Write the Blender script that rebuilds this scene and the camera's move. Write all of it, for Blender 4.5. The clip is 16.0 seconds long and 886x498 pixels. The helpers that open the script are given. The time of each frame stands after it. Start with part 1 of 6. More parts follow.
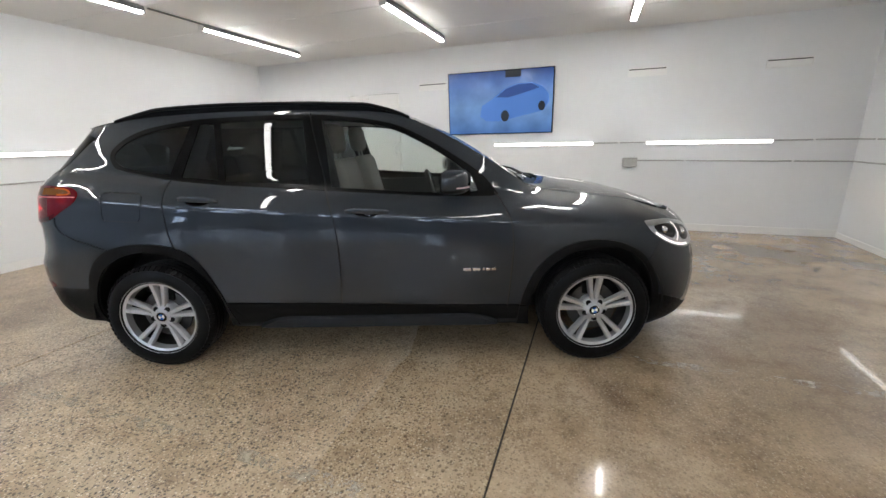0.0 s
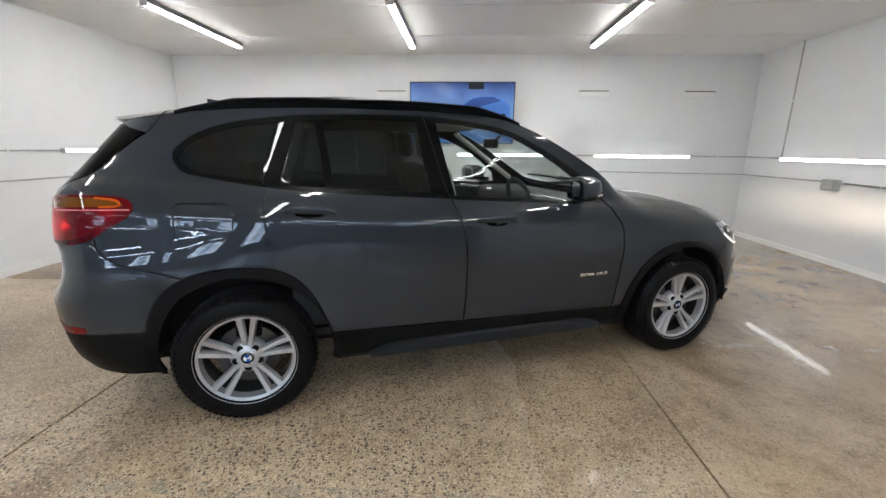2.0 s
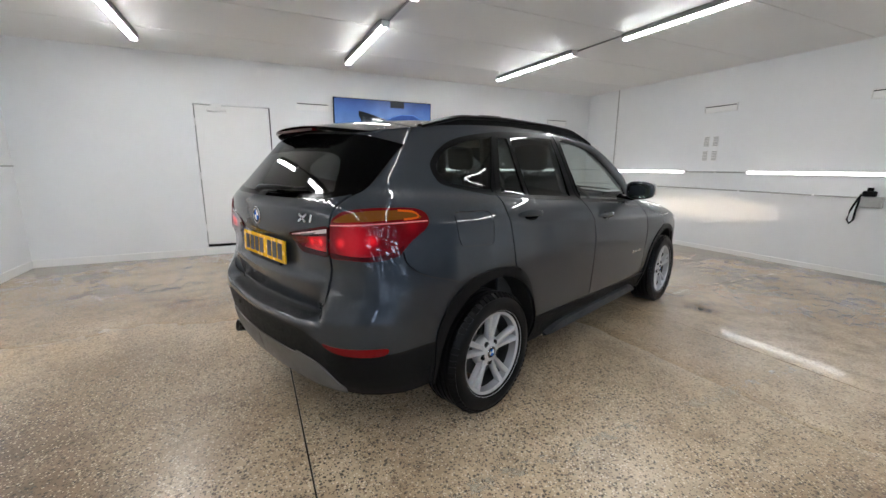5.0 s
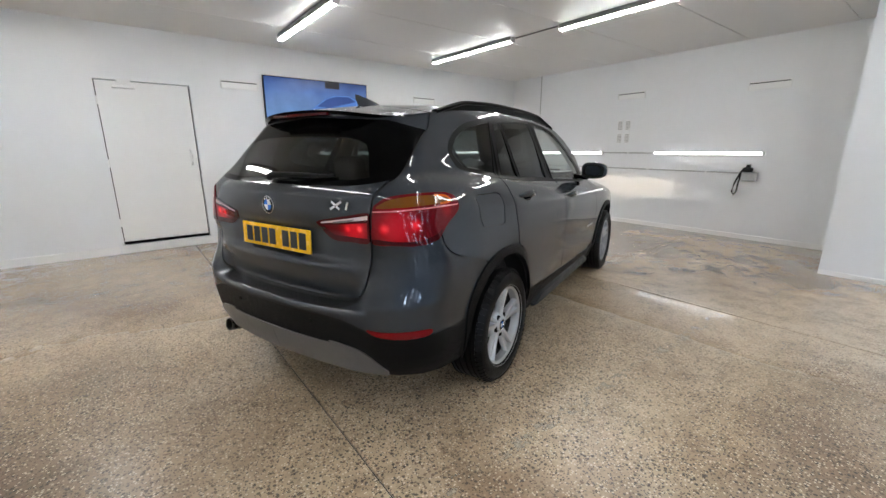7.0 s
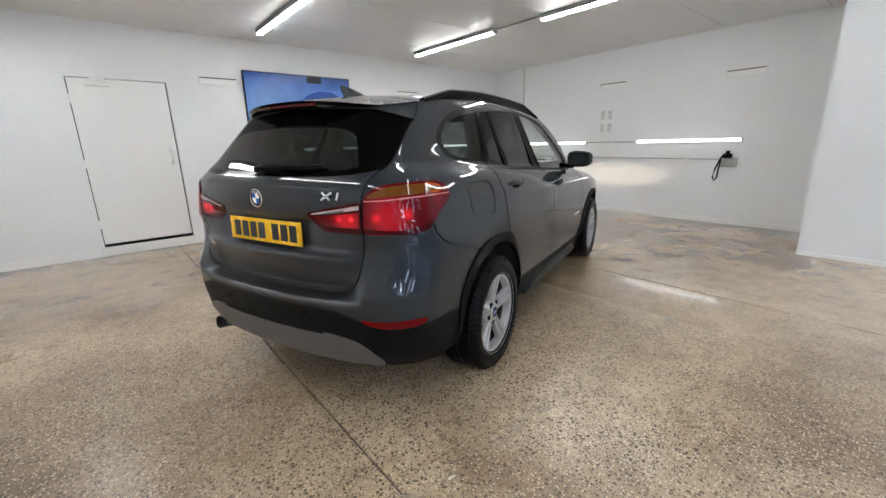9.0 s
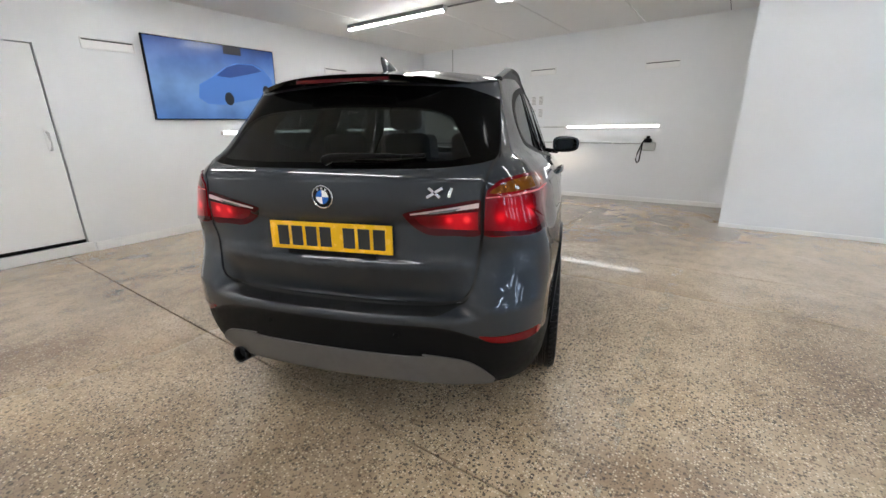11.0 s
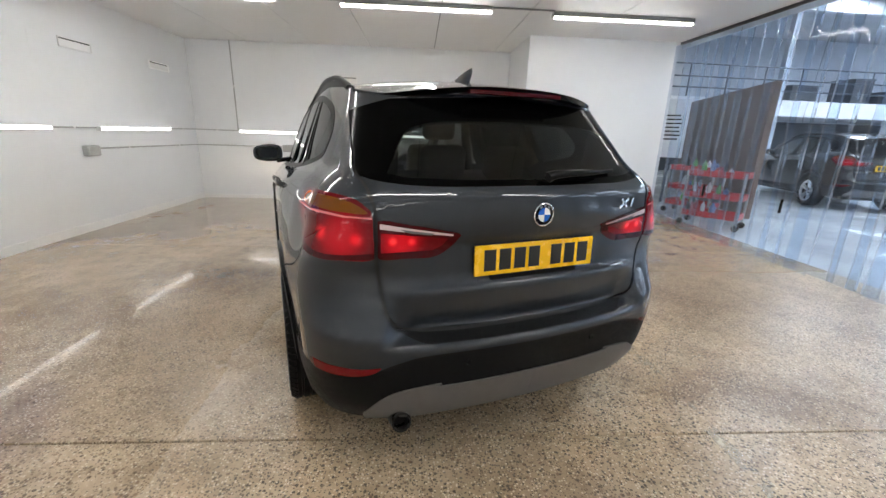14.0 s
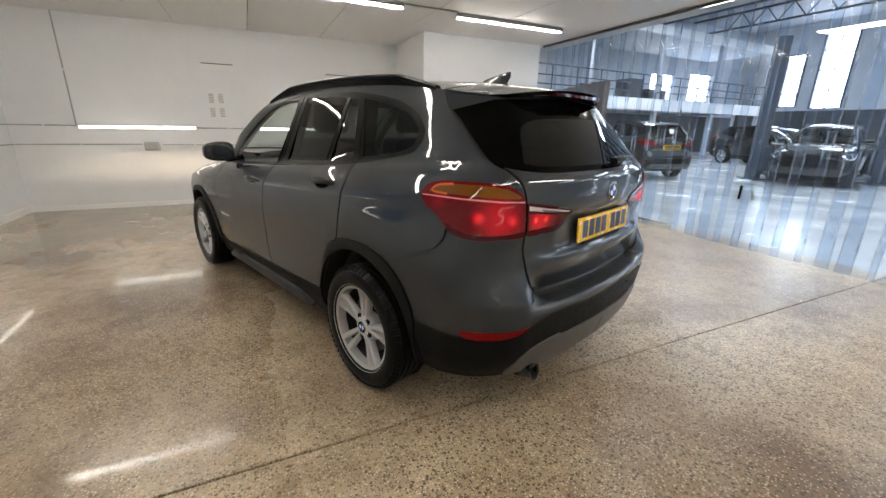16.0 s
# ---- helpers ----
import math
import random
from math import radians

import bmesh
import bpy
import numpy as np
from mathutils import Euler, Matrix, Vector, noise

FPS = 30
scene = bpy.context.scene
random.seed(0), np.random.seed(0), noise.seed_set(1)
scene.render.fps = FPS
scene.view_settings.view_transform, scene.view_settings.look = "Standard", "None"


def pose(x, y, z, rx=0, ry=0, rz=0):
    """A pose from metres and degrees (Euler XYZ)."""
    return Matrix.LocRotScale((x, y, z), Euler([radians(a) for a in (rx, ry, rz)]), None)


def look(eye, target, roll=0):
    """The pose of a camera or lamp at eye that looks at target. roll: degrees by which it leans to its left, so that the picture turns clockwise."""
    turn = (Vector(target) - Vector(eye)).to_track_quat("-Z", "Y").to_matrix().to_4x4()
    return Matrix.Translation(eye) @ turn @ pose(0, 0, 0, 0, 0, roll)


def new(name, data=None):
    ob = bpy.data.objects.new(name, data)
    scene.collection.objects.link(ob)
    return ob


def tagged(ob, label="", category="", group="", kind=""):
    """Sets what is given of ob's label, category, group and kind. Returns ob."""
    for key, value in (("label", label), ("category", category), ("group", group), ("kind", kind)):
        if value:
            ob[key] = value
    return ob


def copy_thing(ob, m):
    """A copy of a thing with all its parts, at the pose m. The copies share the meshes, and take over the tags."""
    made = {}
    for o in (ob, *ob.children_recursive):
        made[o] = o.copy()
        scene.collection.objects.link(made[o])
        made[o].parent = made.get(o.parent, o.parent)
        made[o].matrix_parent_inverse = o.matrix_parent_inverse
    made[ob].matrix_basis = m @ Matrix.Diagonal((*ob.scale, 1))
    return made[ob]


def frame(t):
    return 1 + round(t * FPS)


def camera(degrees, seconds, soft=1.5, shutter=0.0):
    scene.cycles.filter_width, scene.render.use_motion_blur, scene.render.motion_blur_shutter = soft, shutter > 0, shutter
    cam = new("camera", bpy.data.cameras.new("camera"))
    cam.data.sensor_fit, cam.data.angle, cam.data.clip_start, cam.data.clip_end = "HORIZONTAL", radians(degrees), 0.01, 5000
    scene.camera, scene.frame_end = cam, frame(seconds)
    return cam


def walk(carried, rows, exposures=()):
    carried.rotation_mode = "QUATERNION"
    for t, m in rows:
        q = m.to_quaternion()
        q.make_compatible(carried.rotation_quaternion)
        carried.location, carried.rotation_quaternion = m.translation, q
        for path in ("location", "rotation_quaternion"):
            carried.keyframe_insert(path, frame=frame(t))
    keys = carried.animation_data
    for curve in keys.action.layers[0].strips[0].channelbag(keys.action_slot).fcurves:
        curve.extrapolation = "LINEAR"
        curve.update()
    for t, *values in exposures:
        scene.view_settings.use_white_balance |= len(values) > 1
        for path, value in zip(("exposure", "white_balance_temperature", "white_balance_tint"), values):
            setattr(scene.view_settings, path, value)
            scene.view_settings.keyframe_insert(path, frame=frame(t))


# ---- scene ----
cam = camera(95.5, 16.0, 1.5, 0.0)
PATH = [
    (0, (2.727, -2.374, 1.348), (2.061, -0.562, 0.828), -1.2),
    (0.5, (2.405, -2.438, 1.352), (1.859, -0.583, 0.842), -1.0),
    (1, (2.064, -2.458, 1.345), (1.66, -0.566, 0.837), -0.5),
    (1.5, (1.706, -2.519, 1.336), (1.448, -0.596, 0.848), -0.2),
    (2, (1.336, -2.564, 1.338), (1.241, -0.624, 0.858), 0.5),
    (2.5, (0.966, -2.57, 1.328), (1.038, -0.626, 0.86), 0.9),
    (3, (0.578, -2.621, 1.321), (0.819, -0.689, 0.864), 1.2),
    (3.5, (0.233, -2.632, 1.311), (0.629, -0.722, 0.867), 1.4),
    (4, (-0.145, -2.6, 1.318), (0.409, -0.728, 0.886), 1.4),
    (4.2, (-0.296, -2.604, 1.309), (0.316, -0.747, 0.887), 1.2),
    (6.3, (-1.26, -2.332, 1.3), (-0.142, -0.732, 0.865), -0.8),
    (6.5, (-1.283, -2.331, 1.305), (-0.137, -0.755, 0.855), -0.8),
    (7, (-1.304, -2.315, 1.313), (-0.116, -0.779, 0.834), -0.2),
    (7.5, (-1.303, -2.319, 1.304), (-0.103, -0.795, 0.819), -0.7),
    (8, (-1.305, -2.328, 1.301), (-0.1, -0.812, 0.802), -0.9),
    (8.5, (-1.312, -2.323, 1.298), (-0.098, -0.82, 0.783), -1.1),
    (8.7, (-1.315, -2.328, 1.284), (-0.096, -0.825, 0.778), -1.3),
    (10.8, (-1.686, -1.618, 1.302), (-0.171, -0.449, 0.721), -1.1),
    (11, (-1.742, -1.51, 1.306), (-0.181, -0.405, 0.72), -1.0),
    (11.5, (-1.833, -1.229, 1.296), (-0.164, -0.3, 0.704), -0.2),
    (12, (-1.935, -0.945, 1.315), (-0.168, -0.213, 0.731), 0.2),
    (12.5, (-2.059, -0.685, 1.332), (-0.219, -0.152, 0.757), 0.4),
    (13, (-2.113, -0.42, 1.312), (-0.221, -0.102, 0.749), 0.9),
    (13.5, (-2.164, -0.129, 1.33), (-0.245, -0.032, 0.774), 1.3),
    (14, (-2.19, 0.148, 1.333), (-0.272, 0.024, 0.779), 1.8),
    (14.5, (-2.132, 0.424, 1.324), (-0.243, 0.066, 0.776), 2.2),
    (15, (-2.101, 0.719, 1.33), (-0.262, 0.155, 0.781), 2.2),
    (15.5, (-2.112, 1.001, 1.353), (-0.33, 0.282, 0.796), 1.6),
    (16, (-2.164, 1.221, 1.334), (-0.434, 0.403, 0.753), 1.0),
]
walk(cam, [(t, look(eye, target, roll)) for t, eye, target, roll in PATH], exposures=[(0.0, 0.0, 6450, 10), (2.5, 0.05, 6250, 10), (4.0, -0.04, 6200, 10), (7.0, -0.06, 6250, 10), (11.0, 0.02, 6300, 10), (13.0, 0.12, 6550, 10), (14.5, 0.03, 6450, 10), (16.0, -0.12, 6950, 10)])

# ---- world and light ----
world = bpy.data.worlds.new("world")
scene.world = world
world.use_nodes = True
sky = world.node_tree.nodes.new("ShaderNodeTexSky")
sky.sky_type, sky.sun_disc, sky.sun_elevation, sky.sun_rotation = "NISHITA", False, radians(35), radians(200)
world.node_tree.links.new(sky.outputs[0], world.node_tree.nodes["Background"].inputs[0])
world.node_tree.nodes["Background"].inputs[1].default_value = 0.12
TUBE_POWER, WALL_TUBE_POWER, BAY_POWER = 57.0, 7.0, 34.0
scene.view_settings.exposure = 0.0


# ---- materials ----
def material(name, colour=(0.5, 0.5, 0.5), rough=0.5, metal=0.0, **more):
    m = bpy.data.materials.new(name)
    m.use_nodes = True
    p = m.node_tree.nodes["Principled BSDF"]
    p.inputs["Base Color"].default_value = (*colour, 1)
    p.inputs["Roughness"].default_value = rough
    p.inputs["Metallic"].default_value = metal
    for key, value in more.items():
        p.inputs[key.replace("_", " ")].default_value = value
    return m


def node(m, kind, **values):
    n = m.node_tree.nodes.new("ShaderNode" + kind)
    for key, value in values.items():
        n.inputs[key.replace("_", " ")].default_value = value
    return n


def join(m, a, b, out=0, to=0):
    m.node_tree.links.new(a.outputs[out], b.inputs[to])


def place(m):
    return node(m, "TexCoord")


def noise_of(m, scale, detail=4.0, rough=0.6, coords=None):
    n = node(m, "TexNoise", Scale=scale, Detail=detail, Roughness=rough)
    join(m, coords or place(m), n, "Object", "Vector")
    return n


def ramp(m, source, stops, out=0):
    r = m.node_tree.nodes.new("ShaderNodeValToRGB")
    while len(r.color_ramp.elements) < len(stops):
        r.color_ramp.elements.new(0.5)
    for e, (at, c) in zip(r.color_ramp.elements, stops):
        e.position = at
        e.color = (*c, 1) if isinstance(c, tuple) else (c, c, c, 1)
    join(m, source, r, out, 0)
    return r


def mix(m, a, b, factor, blend="MIX"):
    x = m.node_tree.nodes.new("ShaderNodeMix")
    x.data_type, x.blend_type = "RGBA", blend
    for value, to in ((factor, 0), (a, 6), (b, 7)):
        if isinstance(value, (int, float)):
            x.inputs[to].default_value = value
        elif isinstance(value, tuple):
            x.inputs[to].default_value = (*value, 1)
        else:
            m.node_tree.links.new(value, x.inputs[to])
    return x.outputs[2]


def shader(m):
    return m.node_tree.nodes["Principled BSDF"]


def bump(m, height, strength=0.2, distance=0.01):
    b = node(m, "Bump", Strength=strength, Distance=distance)
    m.node_tree.links.new(height, b.inputs["Height"])
    join(m, b, shader(m), 0, "Normal")


def worn(name, colour, rough, scale=6.0, spread=0.12, grain=0.0, metal=0.0, depth=0.15, **more):
    """A plain surface with large blotches, fine grain and uneven gloss."""
    m = material(name, colour, rough, metal, **more)
    big, fine = noise_of(m, scale, 5), noise_of(m, scale * 22, 3)
    dark = tuple(c * (1 - spread) for c in colour)
    pale = tuple(min(1, c * (1 + spread * 0.6)) for c in colour)
    r = ramp(m, big, [(0.3, dark), (0.7, pale)])
    out = mix(m, r.outputs[0], (0.5, 0.5, 0.5), 0.0)
    if grain:
        g = ramp(m, fine, [(0.35, 1 - grain), (0.65, 1.0)])
        out = mix(m, r.outputs[0], g.outputs[0], 1.0, "MULTIPLY")
    m.node_tree.links.new(out, shader(m).inputs["Base Color"])
    g = ramp(m, big, [(0.3, max(0.0, rough - 0.08)), (0.7, min(1.0, rough + 0.08))])
    m.node_tree.links.new(g.outputs[0], shader(m).inputs["Roughness"])
    bump(m, fine.outputs[0], depth, 0.002)
    return m


def glowing(name, colour, strength):
    m = material(name, colour, 0.4)
    shader(m).inputs["Emission Color"].default_value = (*colour, 1)
    shader(m).inputs["Emission Strength"].default_value = strength
    return m


def pane(name, tint, gloss=0.04, rough=0.0, veil=None):
    """Thin glass: tinted see-through with a mirror gloss that grows at the edge of view; veil: a share of milky white."""
    m = bpy.data.materials.new(name)
    m.use_nodes = True
    t = m.node_tree
    t.nodes.remove(t.nodes["Principled BSDF"])
    clear, shine = node(m, "BsdfTransparent", Color=(*tint, 1)), node(m, "BsdfGlossy", Roughness=rough)
    f = node(m, "LayerWeight", Blend=0.5)
    power, scale = node(m, "Math"), node(m, "Math")
    power.operation, scale.operation = "POWER", "MULTIPLY_ADD"
    power.inputs[1].default_value, scale.inputs[1].default_value, scale.inputs[2].default_value = 4.5, 0.9, gloss
    s = t.nodes.new("ShaderNodeMixShader")
    join(m, f, power, "Facing", 0), join(m, power, scale, 0, 0)
    join(m, scale, s, 0, 0), join(m, clear, s, 0, 1), join(m, shine, s, 0, 2)
    last = s
    if veil:
        d = node(m, "BsdfDiffuse", Color=(*veil[0], 1))
        last = t.nodes.new("ShaderNodeMixShader")
        n = noise_of(m, 3.0, 4)
        r = ramp(m, n, [(0.35, veil[1] * 0.4), (0.7, veil[1] * 1.5)])
        join(m, r, last, 0, 0), join(m, s, last, 0, 1), join(m, d, last, 0, 2)
    join(m, last, t.nodes["Material Output"], 0, 0)
    return m


def wall_paint(name, colour):
    m = material(name, colour, 0.5)
    c = place(m)
    big, mid, fine = noise_of(m, 0.7, 5, 0.6, c), noise_of(m, 3.0, 5, 0.65, c), noise_of(m, 90, 3, 0.6, c)
    a = ramp(m, big, [(0.3, tuple(v * 0.97 for v in colour)), (0.7, colour)])
    b = ramp(m, mid, [(0.3, 0.975), (0.65, 1.0)])
    m.node_tree.links.new(mix(m, a.outputs[0], b.outputs[0], 1.0, "MULTIPLY"), shader(m).inputs["Base Color"])
    g = ramp(m, mid, [(0.3, 0.38), (0.7, 0.55)])
    m.node_tree.links.new(g.outputs[0], shader(m).inputs["Roughness"])
    both = mix(m, mid.outputs[0], fine.outputs[0], 0.35)
    bump(m, both, 0.10, 0.006)
    return m


def ground_concrete(name):
    """Worn, sealed concrete with brown, dark and pale stones showing in it."""
    m = material(name, (0.3, 0.25, 0.18), 0.3)
    c = place(m)
    big, mid, fine = noise_of(m, 0.35, 6, 0.6, c), noise_of(m, 2.2, 6, 0.65, c), noise_of(m, 60, 3, 0.6, c)
    base = ramp(m, mid, [(0.25, (0.350, 0.258, 0.164)), (0.5, (0.455, 0.352, 0.235)), (0.75, (0.535, 0.430, 0.300))])
    tone = ramp(m, big, [(0.30, (0.72, 0.71, 0.71)), (0.5, (0.95, 0.94, 0.93)), (0.68, (1.12, 1.10, 1.06))])
    out = mix(m, base.outputs[0], tone.outputs[0], 1.0, "MULTIPLY")
    stain = ramp(m, noise_of(m, 0.8, 3, 0.5, c), [(0.26, (0.50, 0.43, 0.38)), (0.50, (1.0, 1.0, 1.0))])
    stain.color_ramp.interpolation = "EASE"
    out = mix(m, out, stain.outputs[0], 1.0, "MULTIPLY")
    # darker patches, each with its own ragged outline
    ragged = noise_of(m, 1.6, 6, 0.62, c)
    for x, y, rx, ry, depth in ((3.95, 0.75, 0.85, 2.0, 0.62), (3.7, -1.2, 0.9, 0.9, 0.78), (-1.75, 0.2, 0.7, 0.9, 0.68), (-2.2, 2.3, 0.8, 0.6, 0.72), (0.5, 2.4, 1.5, 1.0, 0.74), (3.8, 3.2, 1.3, 0.6, 0.74), (1.1, -2.3, 1.0, 0.7, 0.82)):
        away, size, reach, edge = node(m, "VectorMath"), node(m, "VectorMath"), node(m, "VectorMath"), node(m, "Math")
        away.operation, size.operation, reach.operation, edge.operation = "SUBTRACT", "MULTIPLY", "LENGTH", "MULTIPLY_ADD"
        away.inputs[1].default_value, size.inputs[1].default_value = (x, y, 0), (1 / rx, 1 / ry, 0)
        edge.inputs[1].default_value = 1.6
        join(m, c, away, "Object", 0), join(m, away, size, 0, 0), join(m, size, reach, 0, 0)
        join(m, ragged, edge, 0, 0), join(m, reach, edge, "Value", 2)
        fit = node(m, "MapRange")
        join(m, edge, fit, 0, 0)
        for i, v in ((1, 1.2), (2, 2.1), (3, 0.0), (4, 1.0)):
            fit.inputs[i].default_value = v
        spot = ramp(m, fit, [(0.0, (depth, depth * 0.97, depth * 0.95)), (1.0, (1.0, 1.0, 1.0))])
        out = mix(m, out, spot.outputs[0], 1.0, "MULTIPLY")
    pale = ramp(m, noise_of(m, 1.7, 4, 0.55, c), [(0.55, 0.0), (0.95, 0.25)])
    out = mix(m, out, (0.66, 0.58, 0.46), pale.outputs[0])
    # stones of three sizes; where the skin is worn more of them show
    blot = ramp(m, noise_of(m, 7.0, 8, 0.7, c), [(0.28, (0.62, 0.59, 0.56)), (0.5, (0.97, 0.97, 0.97)), (0.76, (1.14, 1.14, 1.14))])
    out = mix(m, out, blot.outputs[0], 1.0, "MULTIPLY")
    bare = ramp(m, noise_of(m, 0.6, 5, 0.62, c), [(0.30, 0.45), (0.60, 1.0)])
    # the far side is still skinned over; nearer the curtain the stones lie bare
    split, span = node(m, "SeparateXYZ"), node(m, "MapRange")
    join(m, c, split, "Object", 0), join(m, split, span, 1, 0)
    for i, v in ((1, 3.2), (2, -0.2), (3, 0.42), (4, 1.0)):
        span.inputs[i].default_value = v
    across = node(m, "MapRange")
    join(m, split, across, 0, 0)
    for i, v in ((1, 2.6), (2, 1.2), (3, 0.30), (4, 1.0)):
        across.inputs[i].default_value = v
    whole = mix(m, span.outputs[0], across.outputs[0], 1.0, "MULTIPLY")
    worn_share = mix(m, bare.outputs[0], whole, 1.0, "MULTIPLY")
    for scale, cut, tint, much in ((52, 0.36, (0.034, 0.024, 0.018), 0.43), (105, 0.38, (0.052, 0.036, 0.025), 0.53), (40, 0.30, (0.15, 0.09, 0.055), 0.34), (64, 0.34, (0.085, 0.075, 0.068), 0.30), (82, 0.35, (0.70, 0.60, 0.45), 0.46)):
        v = node(m, "TexVoronoi", Scale=scale, Randomness=1.0)
        warp = node(m, "VectorMath")
        warp.operation = "ADD"
        w = noise_of(m, scale * 0.7, 2, 0.5, c)
        join(m, c, warp, "Object", 0)
        small = node(m, "VectorMath")
        small.operation = "SCALE"
        small.inputs["Scale"].default_value = 0.5 / scale
        join(m, w, small, "Color", 0), join(m, small, warp, 0, 1), join(m, warp, v, 0, "Vector")
        dot = ramp(m, v, [(cut - 0.05, 1.0), (cut + 0.06, 0.0)], "Distance")
        pick = ramp(m, v, [(1 - much, 0.0), (1 - much + 0.04, 1.0)], "Color")
        share = mix(m, dot.outputs[0], pick.outputs[0], 1.0, "MULTIPLY")
        share = mix(m, share, worn_share, 1.0, "MULTIPLY")
        out = mix(m, out, tint, share)
    g = ramp(m, fine, [(0.3, 0.86), (0.7, 1.06)])
    out = mix(m, out, g.outputs[0], 1.0, "MULTIPLY")
    m.node_tree.links.new(out, shader(m).inputs["Base Color"])
    g = ramp(m, noise_of(m, 1.3, 4, 0.6, c), [(0.3, 0.18), (0.55, 0.20), (0.75, 0.24)])
    dull = ramp(m, whole.node, [(0.30, 0.0), (0.85, 1.0)], 2)
    m.node_tree.links.new(mix(m, g.outputs[0], (0.29, 0.29, 0.29), dull.outputs[0]), shader(m).inputs["Roughness"])
    # what is left of the clear sealer
    sealed = ramp(m, whole.node, [(0.56, 0.75), (0.76, 0.0)], 2)
    patchy = ramp(m, noise_of(m, 2.6, 5, 0.6, c), [(0.25, 0.5), (0.75, 1.0)])
    m.node_tree.links.new(mix(m, sealed.outputs[0], patchy.outputs[0], 1.0, "MULTIPLY"), shader(m).inputs["Coat Weight"])
    shader(m).inputs["Coat Roughness"].default_value, shader(m).inputs["Coat IOR"].default_value = 0.06, 1.45
    bump(m, fine.outputs[0], 0.10, 0.0025)
    return m


WALL = wall_paint("white wall paint", (0.80, 0.812, 0.822))
CEILING = wall_paint("white ceiling paint", (0.83, 0.83, 0.82))
CONCRETE = ground_concrete("worn sealed concrete")
EPOXY = worn("pale workshop floor paint", (0.62, 0.66, 0.70), 0.22, 0.9, 0.2)
TRIM_WHITE = worn("white gloss paint", (0.82, 0.82, 0.81), 0.35, 2, 0.025, depth=0.03)
# grey holds the shade on the housing above its lit tube
LAMP_GREY = worn("shade-grey lamp housing", (0.30, 0.30, 0.29), 0.5, 10, 0.1)
GREY_BOX = worn("grey plastic box", (0.42, 0.42, 0.41), 0.45, 20, 0.08)
JOINT = worn("dark joint", (0.022, 0.018, 0.015), 0.8, 10, 0.3)
SEAM_GREY = worn("grey board joint", (0.06, 0.058, 0.055), 0.8, 14, 0.3)
BLACK_PLASTIC = worn("black plastic", (0.007, 0.007, 0.007), 0.42, 30, 0.2, Specular_IOR_Level=0.06)
TUBE = glowing("lit tube", (1.0, 0.985, 0.95), TUBE_POWER)
# same tube at half power, set to lower the light at the front
DIM_TUBE = glowing("half-power tube", (1.0, 0.98, 0.94), TUBE_POWER * 0.5)
WALL_TUBE = glowing("lit wall tube", (1.0, 0.985, 0.96), WALL_TUBE_POWER)
BAY = glowing("lit workshop lamp", (0.93, 0.97, 1.0), BAY_POWER)
STEEL = worn("galvanised steel", (0.35, 0.35, 0.35), 0.4, 12, 0.2, metal=0.8)


# ---- building blocks ----
def mesh_of(name, bm, mat, smooth_angle=None):
    me = bpy.data.meshes.new(name)
    bm.to_mesh(me)
    bm.free()
    me.materials.append(mat)
    if smooth_angle is not None:
        for p in me.polygons:
            p.use_smooth = True
        if smooth_angle < 180:
            me.set_sharp_from_angle(angle=radians(smooth_angle))
    return me


def part(name, bm, mat, parent=None, label="", smooth_angle=None, at=None):
    ob = new(name, mesh_of(name, bm, mat, smooth_angle))
    if parent is not None:
        ob.parent = parent
    if at is not None:
        ob.matrix_basis = at
    if label:
        ob["label"] = label
    return ob


def empty(name, at, **tags):
    ob = new(name)
    ob.matrix_basis = at
    ob.empty_display_size = 0.1
    return tagged(ob, **tags)


def box(bm, x0, x1, y0, y1, z0, z1, bevel=0.0, segments=2):
    made = bmesh.ops.create_cube(bm, size=1, matrix=Matrix.Translation(((x0 + x1) / 2, (y0 + y1) / 2, (z0 + z1) / 2)) @ Matrix.Diagonal((abs(x1 - x0), abs(y1 - y0), abs(z1 - z0), 1)))
    if bevel:
        edges = list({e for v in made["verts"] for e in v.link_edges})
        bmesh.ops.bevel(bm, geom=edges, offset=bevel, segments=segments, affect="EDGES", profile=0.5)
    return bm


def boxed(*args, **kw):
    return box(bmesh.new(), *args, **kw)


def rod(bm, a, b, r, n=12, r2=None, caps=True):
    a, b = Vector(a), Vector(b)
    d = b - a
    m = Matrix.Translation((a + b) / 2) @ d.to_track_quat("Z", "Y").to_matrix().to_4x4()
    bmesh.ops.create_cone(bm, cap_ends=caps, segments=n, radius1=r, radius2=r if r2 is None else r2, depth=d.length, matrix=m)
    return bm


def revolve(profile, n=48, axis="y"):
    """A ring from (radius, offset) pairs round the y or the z axis."""
    bm = bmesh.new()
    rows = []
    for k in range(n):
        a = 2 * math.pi * k / n
        rows.append([bm.verts.new((r * math.cos(a), o, r * math.sin(a)) if axis == "y" else (r * math.cos(a), r * math.sin(a), o)) for r, o in profile])
    for k in range(n):
        a, b = rows[k], rows[(k + 1) % n]
        for i in range(len(profile) - 1):
            bm.faces.new((a[i], a[i + 1], b[i + 1], b[i]))
    bmesh.ops.remove_doubles(bm, verts=bm.verts, dist=1e-6)
    bmesh.ops.recalc_face_normals(bm, faces=bm.faces)
    return bm


